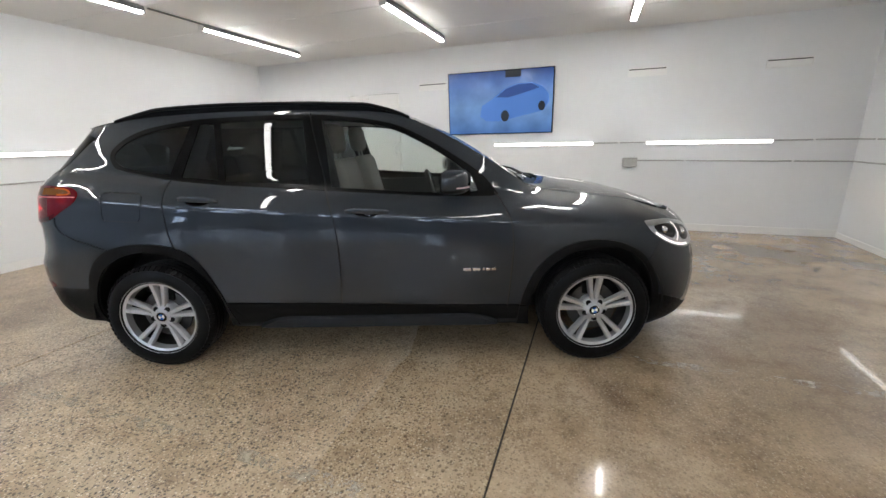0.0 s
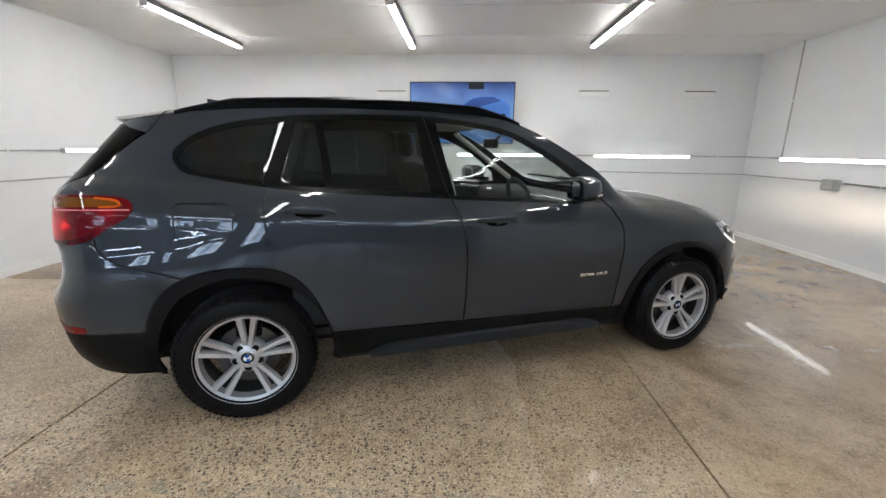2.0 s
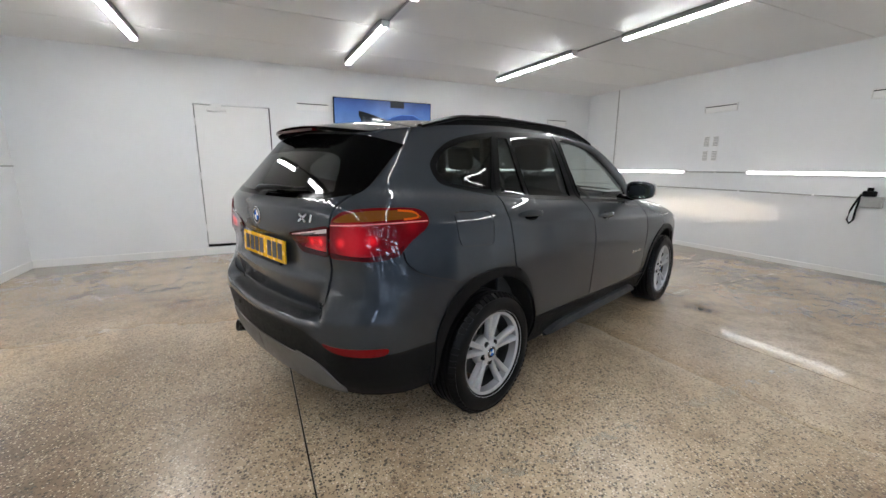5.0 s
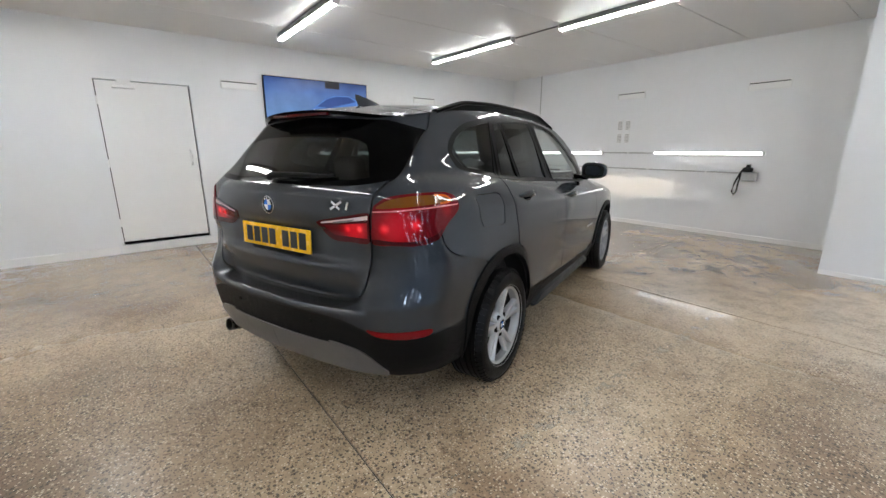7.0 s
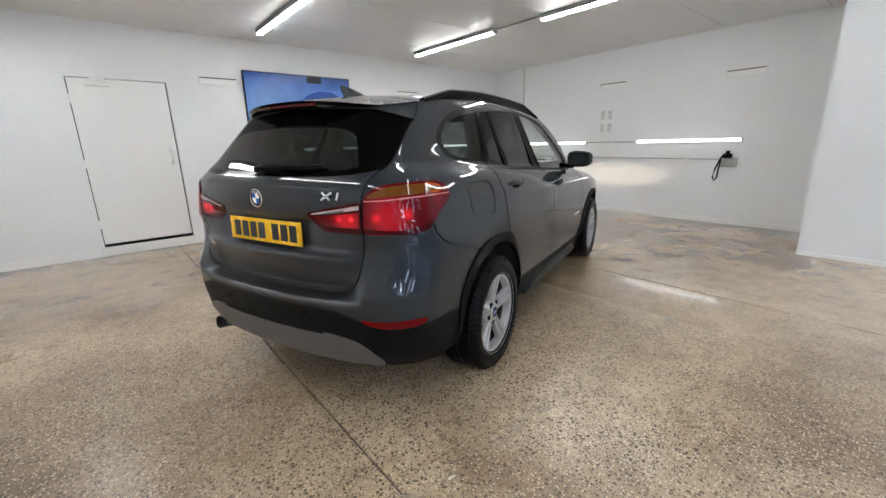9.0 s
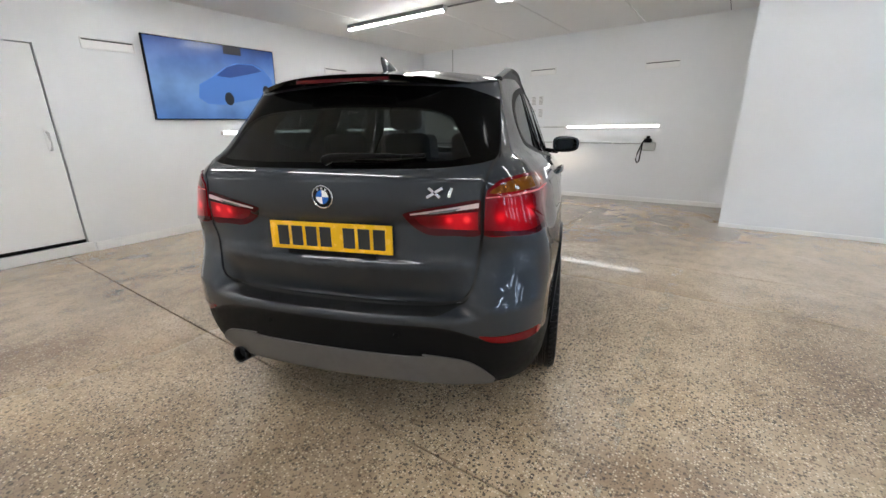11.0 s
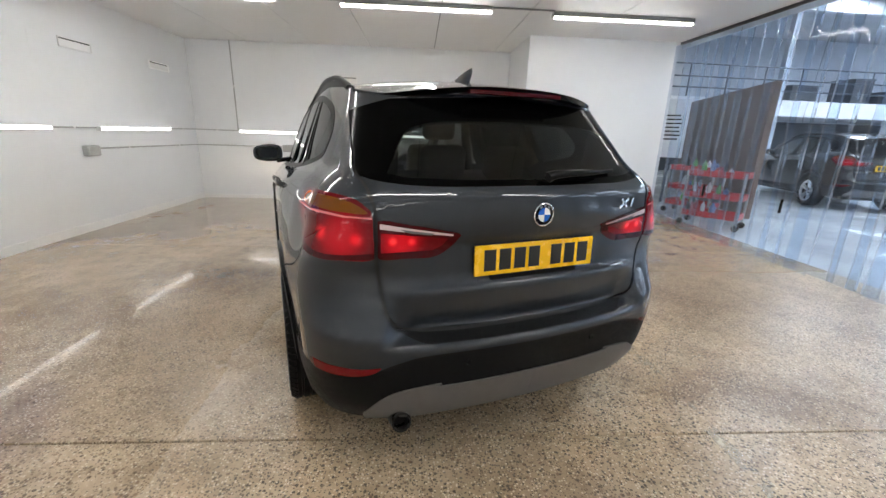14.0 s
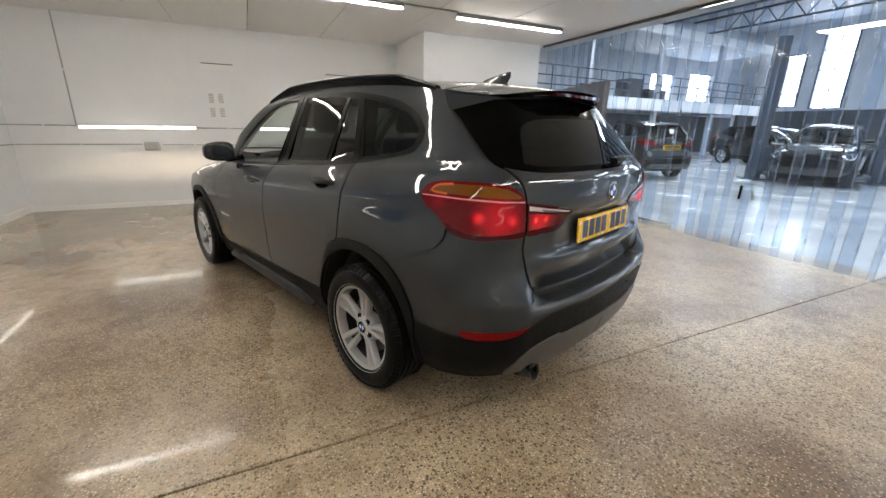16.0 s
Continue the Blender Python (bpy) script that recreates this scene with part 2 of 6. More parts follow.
def sweep(points, radius, n=8, closed=False):
    """A round tube along points."""
    bm = bmesh.new()
    pts = [Vector(p) for p in points]
    rings = []
    for i, p in enumerate(pts):
        a, b = pts[max(0, i - 1)], pts[min(len(pts) - 1, i + 1)]
        if closed:
            a, b = pts[i - 1], pts[(i + 1) % len(pts)]
        q = (b - a).to_track_quat("Z", "Y").to_matrix()
        r = radius(i / (len(pts) - 1)) if callable(radius) else radius
        rings.append([bm.verts.new(p + q @ Vector((r * math.cos(2 * math.pi * k / n), r * math.sin(2 * math.pi * k / n), 0))) for k in range(n)])
    for i in range(len(pts) - (0 if closed else 1)):
        a, b = rings[i], rings[(i + 1) % len(pts)]
        for k in range(n):
            bm.faces.new((a[k], a[(k + 1) % n], b[(k + 1) % n], b[k]))
    if not closed:
        bm.faces.new(rings[0][::-1]), bm.faces.new(rings[-1])
    bmesh.ops.recalc_face_normals(bm, faces=bm.faces)
    return bm


def plate_with_holes(x0, x1, z0, z1, holes, thick):
    """An upright slab in x and z, its face at y = 0 and its back at y = thick, with square holes through it."""
    bm = bmesh.new()
    xs = sorted({x0, x1, *(v for h in holes for v in h[:2])})
    zs = sorted({z0, z1, *(v for h in holes for v in h[2:])})
    for a, b in zip(xs, xs[1:]):
        for c, d in zip(zs, zs[1:]):
            if not any(h[0] <= a and b <= h[1] and h[2] <= c and d <= h[3] for h in holes):
                box(bm, a, b, 0, thick, c, d)
    bmesh.ops.remove_doubles(bm, verts=bm.verts, dist=1e-5)
    inner = [f for f in bm.faces if any(all(v in g.verts for v in f.verts) for g in bm.faces if g is not f and set(g.verts) == set(f.verts))]
    bmesh.ops.delete(bm, geom=inner, context="FACES")
    return bm


# ---- the room: x across, y towards the screen wall ----
LEFT, RIGHT, BACK, FRONT, TOP = -3.44, 5.84, 4.29, -3.86, 2.80
PIER, PIER_BACK = 4.45, -1.50


def structure(name, bm, mat, label, category, smooth_angle=None):
    return tagged(part(name, bm, mat, smooth_angle=smooth_angle), label, category, kind="structure")


structure("wall_north", plate_with_holes(LEFT - 0.2, RIGHT + 0.2, 0, TOP, [(-1.46, -0.47, 0.11, 2.155)], 0.2), WALL, "white painted wall with a flush door and a screen", "wall").matrix_basis = pose(0, BACK, 0)
structure("wall_east", boxed(RIGHT, RIGHT + 0.2, PIER_BACK, BACK, 0, TOP), WALL, "white painted wall with light tubes and conduit", "wall")
structure("wall_west", boxed(LEFT - 0.2, LEFT, FRONT - 0.3, BACK, 0, TOP), WALL, "white painted wall with light tubes and conduit", "wall")
structure("wall_pier", boxed(PIER, RIGHT + 0.2, FRONT + 0.06, PIER_BACK, 0, TOP), WALL, "white painted wall block beside the strip curtain", "wall")
structure("ceiling", boxed(LEFT - 0.2, RIGHT + 0.2, FRONT - 0.1, BACK + 0.2, TOP, TOP + 0.12), CEILING, "white painted board ceiling with open joints", "ceiling")
floor = structure("floor", boxed(LEFT - 0.2, RIGHT + 0.2, -4.35, BACK + 0.2, -0.2, -0.014), JOINT, "worn brown concrete floor with cut joints", "floor")
for a, b in ((LEFT - 0.2, -0.675), (-0.666, 2.417), (2.426, RIGHT + 0.2)):
    slab = boxed(a, b, -4.35, BACK + 0.2, -0.1, 0.0)
    bmesh.ops.bevel(slab, geom=[e for e in slab.edges if all(abs(v.co.z) < 1e-6 for v in e.verts) and abs(e.verts[0].co.x - e.verts[1].co.x) < 1e-6], offset=0.003, segments=1, affect="EDGES")
    part("slab", slab, CONCRETE, floor)
bm = bmesh.new()
for a, b in zip((-3.96, -2.28, -1.18, -0.09, 1.05, 2.07, 3.22), (-2.290, -1.190, -0.100, 1.040, 2.060, 3.210, 4.49)):
    box(bm, LEFT - 0.2, RIGHT + 0.2, a, b, TOP - 0.012, TOP + 0.001)
ceiling = bpy.data.objects["ceiling"]
ceiling.data.materials.append(SEAM_GREY)
bm2 = bmesh.new()
bm2.from_mesh(ceiling.data)
for f in bm2.faces:
    f.material_index = 1
me = bpy.data.meshes.new("boards")
bm.to_mesh(me)
bm.free()
bm2.from_mesh(me)
bm2.to_mesh(ceiling.data)
bm2.free()
OLD_PAINT = bpy.data.materials.new("worn-away pale line paint")
OLD_PAINT.use_nodes = True
shader(OLD_PAINT).inputs["Base Color"].default_value = (0.60, 0.53, 0.41, 1)
shader(OLD_PAINT).inputs["Roughness"].default_value = 0.35
left_over = ramp(OLD_PAINT, noise_of(OLD_PAINT, 9.0, 9, 0.75), [(0.50, 0.0), (0.62, 0.75)])
OLD_PAINT.node_tree.links.new(left_over.outputs[0], shader(OLD_PAINT).inputs["Alpha"])
for a, b, y in ((-1.2, 2.41, -1.27), (2.75, 5.4, 0.155)):
    structure("floor_line", boxed(a, b, y - 0.035, y + 0.035, -0.002, 0.0015), OLD_PAINT, "faint worn-away pale line on the floor", "line")
for name, args in (("baseboard_north_a", (LEFT, -1.52, BACK - 0.012, BACK, 0, 0.10)), ("baseboard_north_b", (-0.41, RIGHT, BACK - 0.012, BACK, 0, 0.10)),
                   ("baseboard_east", (RIGHT - 0.012, RIGHT, PIER_BACK, BACK - 0.012, 0, 0.07)), ("baseboard_west", (LEFT, LEFT + 0.012, FRONT, BACK - 0.012, 0, 0.10)),
                   ("baseboard_pier", (PIER - 0.01, PIER, FRONT + 0.06, PIER_BACK, 0, 0.05))):
    structure(name, boxed(*args, bevel=0.003), TRIM_WHITE, "white painted baseboard", "baseboard")


def ceiling_lamp(x, y, power=TUBE):
    """A six-foot batten with one bare tube, running along y."""
    lamp = empty("ceiling_lamp", pose(x, y, TOP), label="white batten lamp with one lit tube under the ceiling", category="lamp", group="ceiling lamps")
    half = 0.89
    body = boxed(-0.050, 0.050, -half, half, -0.058, -0.012, bevel=0.008)
    part("housing", body, LAMP_GREY, lamp)
    part("cover", boxed(-0.062, 0.062, -half + 0.05, half - 0.05, -0.012, -0.003, bevel=0.002), STEEL, lamp, "grey metal back plate")
    for k in range(6):
        for s in (-1, 1):
            part("clip", boxed(s * 0.051 - 0.004, s * 0.051 + 0.004, -0.74 + k * 0.296 - 0.012, -0.74 + k * 0.296 + 0.012, -0.066, -0.044, bevel=0.002), STEEL, lamp)
    for s in (-1, 1):
        part("end_cap", boxed(-0.040, 0.040, s * half - 0.012, s * half + 0.012, -0.088, -0.02, bevel=0.006), TRIM_WHITE, lamp)
    # added lips that hold the tube's side light off the ceiling
    for s in (-1, 1):
        part("reflector", boxed(s * 0.037 - 0.004, s * 0.037 + 0.004, -half + 0.012, half - 0.012, -0.063, -0.058, bevel=0.001), TRIM_WHITE, lamp, "white lip added to keep light off the ceiling")
    part("tube", boxed(-0.032, 0.032, -half + 0.012, half - 0.012, -0.080, -0.0585, bevel=0.009, segments=3), power, lamp, "lit white tube", smooth_angle=60)
    return lamp


first = ceiling_lamp(3.085, 2.70)
for x, y in ((-1.90, 2.67), (0.575, 2.72), (3.16, 0.20), (-1.90, 0.17), (0.60, 0.20), (-1.90, -2.35)):
    copy_thing(first, pose(x, y, TOP))
front_lamp = ceiling_lamp(3.245, -2.35, DIM_TUBE)
copy_thing(front_lamp, pose(0.65, -2.35, TOP))
for x in (-1.86, 0.61, 3.14):
    conduit = empty("ceiling_conduit", pose(x, 0, TOP), label="thin grey conduit along the ceiling between lamps", category="conduit", group="ceiling conduits")
    for a, b in ((1.1, 1.8), (-1.45, -0.7)):
        part("pipe", rod(bmesh.new(), (0, a, -0.024), (0, b, -0.024), 0.01, 8), STEEL, conduit, smooth_angle=60)


def wall_lamp(x, y, z, turn):
    """A five-foot tube on a slim batten, running along its own x, standing off the wall at its back (y)."""
    lamp = empty("wall_lamp", pose(x, y, z, 0, 0, turn), label="slim white wall lamp with a lit tube", category="lamp", group="wall lamps")
    part("housing", boxed(-0.75, 0.75, -0.051, 0.0, -0.025, 0.025, bevel=0.004), TRIM_WHITE, lamp)
    part("tube", boxed(-0.745, 0.745, -0.066, -0.05, -0.02, 0.02, bevel=0.007, segments=3), WALL_TUBE, lamp, "lit white tube", smooth_angle=60)
    for s in (-1, 1):
        part("end_cap", boxed(s * 0.752 - 0.008, s * 0.752 + 0.008, -0.067, 0.0, -0.027, 0.027, bevel=0.003), TRIM_WHITE, lamp)
    return lamp


wl = wall_lamp(1.975, BACK, 1.26, 0)
copy_thing(wl, pose(4.19, BACK, 1.255))
for y in (2.73, 0.27):
    copy_thing(wl, pose(RIGHT, y, 1.245, 0, 0, -90))
for y in (2.86, 0.18):
    copy_thing(wl, pose(LEFT, y, 1.29, 0, 0, 90))


def wall_pipe(name, runs, r=0.009):
    thing = empty(name, pose(*runs[0][0]), label="thin white-painted conduit fixed along the wall", category="conduit", group="wall conduits")
    base = Vector(runs[0][0])
    for a, b in runs:
        part("pipe", rod(bmesh.new(), Vector(a) - base, Vector(b) - base, r, 8), GREY_BOX, thing, smooth_angle=60)
        d = Vector(b) - Vector(a)
        n = max(1, int(d.length / 0.9))
        for k in range(n):
            p = Vector(a) + d * (k + 0.5) / n - base
            part("clip", boxed(p.x - 0.013, p.x + 0.013, p.y - 0.013, p.y + 0.013, p.z - 0.013, p.z + 0.013, bevel=0.003), TRIM_WHITE, thing)
    return thing


wall_pipe("wall_conduit", [((2.73, BACK - 0.012, 1.265), (3.43, BACK - 0.012, 1.265)), ((4.95, BACK - 0.012, 1.265), (RIGHT - 0.012, BACK - 0.012, 1.265))])
wall_pipe("wall_conduit", [((3.34, BACK - 0.012, 1.01), (RIGHT - 0.012, BACK - 0.012, 0.99))])
wall_pipe("wall_conduit", [((RIGHT - 0.012, 1.97, 1.25), (RIGHT - 0.012, 1.03, 1.245)), ((RIGHT - 0.012, 3.52, 1.26), (RIGHT - 0.012, BACK - 0.02, 1.265)), ((RIGHT - 0.012, 3.52, 1.27), (RIGHT - 0.012, 3.52, 2.79))])
wall_pipe("wall_conduit", [((RIGHT - 0.012, BACK - 0.03, 0.99), (RIGHT - 0.012, 2.75, 0.99)), ((RIGHT - 0.012, 2.48, 0.985), (RIGHT - 0.012, -0.24, 0.965))])
wall_pipe("wall_conduit", [((LEFT + 0.012, 2.10, 1.29), (LEFT + 0.012, 0.94, 1.29)), ((LEFT + 0.012, 3.62, 1.29), (LEFT + 0.012, BACK - 0.02, 1.29))])
wall_pipe("wall_conduit", [((LEFT + 0.012, 2.72, 0.985), (LEFT + 0.012, -2.4, 0.96))])


def socket_box(x, y, z, turn, w=0.20, h=0.13):
    b = empty("socket_box", pose(x, y, z, 0, 0, turn), label="grey plastic socket box on the wall", category="socket", group="socket boxes")
    part("box", boxed(-w / 2, w / 2, -0.075, 0, -h / 2, h / 2, bevel=0.012), GREY_BOX, b)
    part("lid", boxed(-w / 2 + 0.012, w / 2 - 0.012, -0.085, -0.073, -h / 2 + 0.012, h / 2 - 0.012, bevel=0.006), GREY_BOX, b)
    return b


socket_box(3.245, BACK, 0.985, 0)
socket_box(RIGHT, 2.62, 0.96, -90)
socket_box(LEFT, 2.88, 0.97, 90)
socket_box(RIGHT, -0.36, 0.92, -90)
plug = empty("cable_plug", pose(RIGHT - 0.06, -0.34, 1.03), label="black plug with a hanging looped cable on the socket box", category="plug")
part("plug_body", boxed(-0.04, 0.03, -0.06, 0.06, -0.045, 0.02, bevel=0.015), BLACK_PLASTIC, plug, smooth_angle=40)
part("plug_knob", rod(bmesh.new(), (0, 0.0, 0.02), (0, 0.0, 0.06), 0.028, 12), BLACK_PLASTIC, plug, smooth_angle=40)
part("cable", sweep([(-0.03, 0.06, -0.02), (-0.04, 0.09, -0.1), (-0.04, 0.13, -0.22), (-0.04, 0.145, -0.33), (-0.04, 0.12, -0.375), (-0.035, 0.09, -0.33), (-0.03, 0.085, -0.2), (-0.02, 0.07, -0.06)], 0.011), BLACK_PLASTIC, plug, smooth_angle=60)


def wall_vent(x, y, z, turn, w=0.49, h=0.115):
    v = empty("wall_vent", pose(x, y, z, 0, 0, turn), label="white painted slot frame on the wall", category="vent", group="wall vents")
    for a, b, c, d in ((-w / 2, w / 2, h / 2 - 0.012, h / 2), (-w / 2, w / 2, -h / 2, -h / 2 + 0.012), (-w / 2, -w / 2 + 0.012, -h / 2 + 0.012, h / 2 - 0.012), (w / 2 - 0.012, w / 2, -h / 2 + 0.012, h / 2 - 0.012)):
        part("frame", boxed(a, b, -0.016, 0, c, d, bevel=0.002), TRIM_WHITE, v)
    # dark strip painted where the top bar throws its shade
    part("gap", boxed(-w / 2 + 0.014, w / 2 - 0.014, -0.004, 0, h / 2 - 0.026, h / 2 - 0.014), SEAM_GREY, v, "dark strip for the shade under the top edge")
    part("flap", boxed(-w / 2 + 0.014, w / 2 - 0.014, -0.008, 0, -h / 2 + 0.014, h / 2 - 0.028, bevel=0.001), TRIM_WHITE, v)
    return v


for args in ((0.155, BACK, 2.21, 0), (3.36, BACK, 2.215, 0), (4.98, BACK, 2.21, 0), (RIGHT, 1.55, 2.21, -90), (RIGHT, -0.40, 2.16, -90)):
    wall_vent(*args)
patch = tagged(part("wall_patch", boxed(2.74, 3.02, BACK - 0.003, BACK + 0.001, 1.99, 2.27), WALL), "faint painted-over square patch on the wall", "patch")
for k, (y, z) in enumerate(((1.70, 1.72), (1.56, 1.72), (1.70, 1.50), (1.56, 1.50))):
    v = empty("wall_grille", pose(RIGHT, y, z, 0, 0, -90), label="small pale louvred grille on the wall", category="grille", group="small grilles")
    part("frame", boxed(-0.045, 0.045, -0.004, 0, -0.085, 0.085, bevel=0.001), TRIM_WHITE, v)
    for i in range(6):
        part("slat", boxed(-0.036, 0.036, -0.009, -0.004, -0.07 + i * 0.025, -0.056 + i * 0.025, bevel=0.001), GREY_BOX, v)

# the flush door
door = empty("door_1", pose(-1.46, BACK, 0.11), label="white flush door shut in the wall, with a closer and a lever", category="door", kind="structure")
part("leaf", boxed(0.010, 0.974, 0.012, 0.055, 0.045, 2.036, bevel=0.003), TRIM_WHITE, door)
part("backing", boxed(0.0, 0.99, 0.07, 0.11, 0.0, 2.045), BLACK_PLASTIC, door, "dark gap behind the leaf")
part("threshold", boxed(-0.03, 1.03, -0.02, 0.06, -0.105, 0.004, bevel=0.004), TRIM_WHITE, door, "white step under the door")
part("door_seal", boxed(0.012, 0.974, 0.006, 0.05, 0.008, 0.04, bevel=0.003), BLACK_PLASTIC, door, "black rubber strip")
part("door_closer", boxed(0.17, 0.40, -0.045, 0.012, 1.95, 1.995, bevel=0.006), TRIM_WHITE, door)
part("closer_arm", boxed(0.22, 0.36, -0.035, -0.015, 2.0, 2.055, bevel=0.004), TRIM_WHITE, door)
part("handle_plate", boxed(0.885, 0.925, 0.002, 0.012, 0.98, 1.24, bevel=0.003), TRIM_WHITE, door)
part("door_pull", sweep([(0.905, 0.006, 1.02), (0.905, -0.045, 1.03), (0.905, -0.055, 1.06), (0.905, -0.055, 1.16), (0.905, -0.045, 1.19), (0.905, 0.006, 1.20)], 0.012), TRIM_WHITE, door, "white pull handle", smooth_angle=60)
for z in (0.3, 1.05, 1.8):
    part("hinge", rod(bmesh.new(), (0.004, -0.004, z - 0.05), (0.004, -0.004, z + 0.05), 0.009, 8), TRIM_WHITE, door, smooth_angle=60)

# the screen
tv = empty("wall_screen", pose(1.2865, BACK - 0.012, 1.906, 2.5), label="large flat wall screen showing a blue car picture", category="television")
part("screen_case", boxed(-0.832, 0.832, -0.055, -0.012, -0.472, 0.472, bevel=0.006), BLACK_PLASTIC, tv)
part("wall_bracket", boxed(-0.3, 0.3, -0.012, 0.03, -0.2, 0.2), BLACK_PLASTIC, tv)


def screen_blue():
    m = material("screen picture ground", (0.02, 0.02, 0.02), 0.12)
    c = place(m)
    sep = node(m, "SeparateXYZ")
    join(m, c, sep, "Generated", 0)
    r = ramp(m, sep, [(0.0, (0.10, 0.25, 0.62)), (0.45, (0.24, 0.45, 0.85)), (0.8, (0.10, 0.22, 0.60)), (1.0, (0.03, 0.08, 0.28))], "Z")
    n = noise_of(m, 2.5, 3, 0.5, c)
    r2 = ramp(m, n, [(0.3, 0.65), (0.7, 1.15)])
    m.node_tree.links.new(mix(m, r.outputs[0], r2.outputs[0], 1.0, "MULTIPLY"), shader(m).inputs["Emission Color"])
    shader(m).inputs["Emission Strength"].default_value = 0.7
    return m


def flat_shape(name, points, y, mat, parent, thick=0.0006):
    bm = bmesh.new()
    f = bm.faces.new([bm.verts.new((x, y, z)) for x, z in points])
    e = bmesh.ops.extrude_face_region(bm, geom=[f])
    bmesh.ops.translate(bm, verts=[v for v in e["geom"] if isinstance(v, bmesh.types.BMVert)], vec=(0, -thick, 0))
    bmesh.ops.recalc_face_normals(bm, faces=bm.faces)
    return part(name, bm, mat, parent)


part("display", boxed(-0.818, 0.818, -0.058, -0.05, -0.458, 0.458), screen_blue(), tv, "bright blue picture")
PIC_DARK = glowing("screen picture dark blue", (0.012, 0.04, 0.16), 0.8)
PIC_MID = glowing("screen picture mid blue", (0.05, 0.14, 0.40), 0.6)
PIC_BLACK = glowing("screen picture black", (0.004, 0.006, 0.012), 0.5)
flat_shape("picture_body", [(-0.30, -0.20), (-0.27, -0.04), (-0.10, 0.06), (0.08, 0.19), (0.25, 0.26), (0.50, 0.27), (0.66, 0.21), (0.76, 0.10), (0.77, -0.02), (0.68, -0.14), (0.30, -0.22), (0.0, -0.28), (-0.20, -0.27)], -0.0582, PIC_MID, tv)
flat_shape("picture_glass", [(-0.04, 0.08), (0.12, 0.20), (0.28, 0.25), (0.50, 0.255), (0.62, 0.19), (0.40, 0.13), (0.15, 0.07)], -0.0590, PIC_DARK, tv)
for cx, cz, r in ((0.10, -0.2, 0.085), (0.66, -0.07, 0.07)):
    flat_shape("picture_wheel", [(cx + 0.75 * r * math.cos(a * 0.3927), cz + r * math.sin(a * 0.3927)) for a in range(16)], -0.0590, PIC_BLACK, tv)
flat_shape("picture_block", [(0.10, 0.36), (0.34, 0.36), (0.34, 0.46), (0.10, 0.46)], -0.0584, PIC_BLACK, tv)

# ---- the strip curtain ----
PVC = pane("clear bluish plastic strip", (0.76, 0.85, 0.96), 0.028, 0.06, ((0.50, 0.65, 0.90), 0.065))
PVC_EDGE = pane("cloudy plastic strip edge", (0.86, 0.90, 0.96), 0.05, 0.14, ((0.66, 0.77, 0.94), 0.26))
curtain = empty("strip_curtain", pose(0, FRONT, 0), label="clear bluish plastic strip curtain across the wide opening", category="curtain")
part("rail", boxed(LEFT, PIER, -0.035, 0.0, 2.752, TOP - 0.013, bevel=0.004), worn("dark rail", (0.06, 0.06, 0.065), 0.5), curtain, "dark fixing rail")
part("clamp_band", boxed(LEFT, PIER, -0.05, -0.036, 2.69, 2.752, bevel=0.002), worn("pale blue band", (0.45, 0.55, 0.66), 0.35), curtain, "pale blue clamping strip")
rng = random.Random(5)
x, k = LEFT + 0.15, 0
while x < PIER - 0.1:
    bm = bmesh.new()
    lean, sway, off = rng.uniform(-0.02, 0.02), rng.uniform(-0.03, 0.03), -0.055 - 0.02 * (k % 2)
    rows = []
    for j in range(25):
        z = 0.02 + (2.71 - 0.02) * j / 24
        u = 1 - j / 24
        rows.append([bm.verts.new((x + lean * u + 0.15 * c, off + sway * u * u + 0.012 * (1 - c * c) + 0.006 * math.sin(3 * c + 2 * z + k) + 0.0025 * math.sin(7 * z + 5 * c + 2.3 * k), z)) for c in (-1, -0.88, -0.55, -0.2, 0.2, 0.55, 0.88, 1)])
    for a, b in zip(rows, rows[1:]):
        for i in range(7):
            bm.faces.new((a[i], a[i + 1], b[i + 1], b[i])).material_index = 1 if i in (0, 6) else 0
    strip = part("strip", bm, PVC, curtain, smooth_angle=180)
    strip.data.materials.append(PVC_EDGE)
    strip.visible_shadow = False
    x += 0.205 + rng.uniform(-0.02, 0.03)
    k += 1
for px in (3.2, 1.95, 0.55):
    rope = tagged(part("pull_cord", sweep([(px, FRONT - 0.005, 2.72), (px + 0.01, FRONT + 0.06, 1.6), (px, FRONT + 0.06, 0.75)], 0.0014, 6), BLACK_PLASTIC, smooth_angle=60), "thin dark pull cord hanging at the strip curtain", "cord", "pull cords")
    part("cord_handle", rod(bmesh.new(), (px, FRONT + 0.06, 0.6), (px, FRONT + 0.06, 0.75), 0.014, 8), BLACK_PLASTIC, rope, smooth_angle=60)

# ---- the workshop beyond ----
GX0, GX1, GY, GTOP = -14.0, 17.2, -32.0, 8.0
WS_WALL = worn("grey workshop cladding", (0.52, 0.56, 0.62), 0.6, 1.2, 0.15)
WS_DARK = worn("blue-grey steel", (0.04, 0.058, 0.085), 0.45, 4, 0.2)
WS_WHITE = worn("white steel band", (0.72, 0.74, 0.76), 0.45, 2, 0.1)
BROWN = worn("brown board", (0.16, 0.105, 0.08), 0.6, 3, 0.2)
structure("workshop_floor", boxed(GX0, GX1, GY, -4.35, -0.2, -0.004), EPOXY, "pale glossy painted workshop floor", "floor")
structure("workshop_roof", boxed(GX0, GX1, GY, FRONT - 0.32, GTOP, GTOP + 0.2), WS_WALL, "grey workshop roof sheeting", "roof")
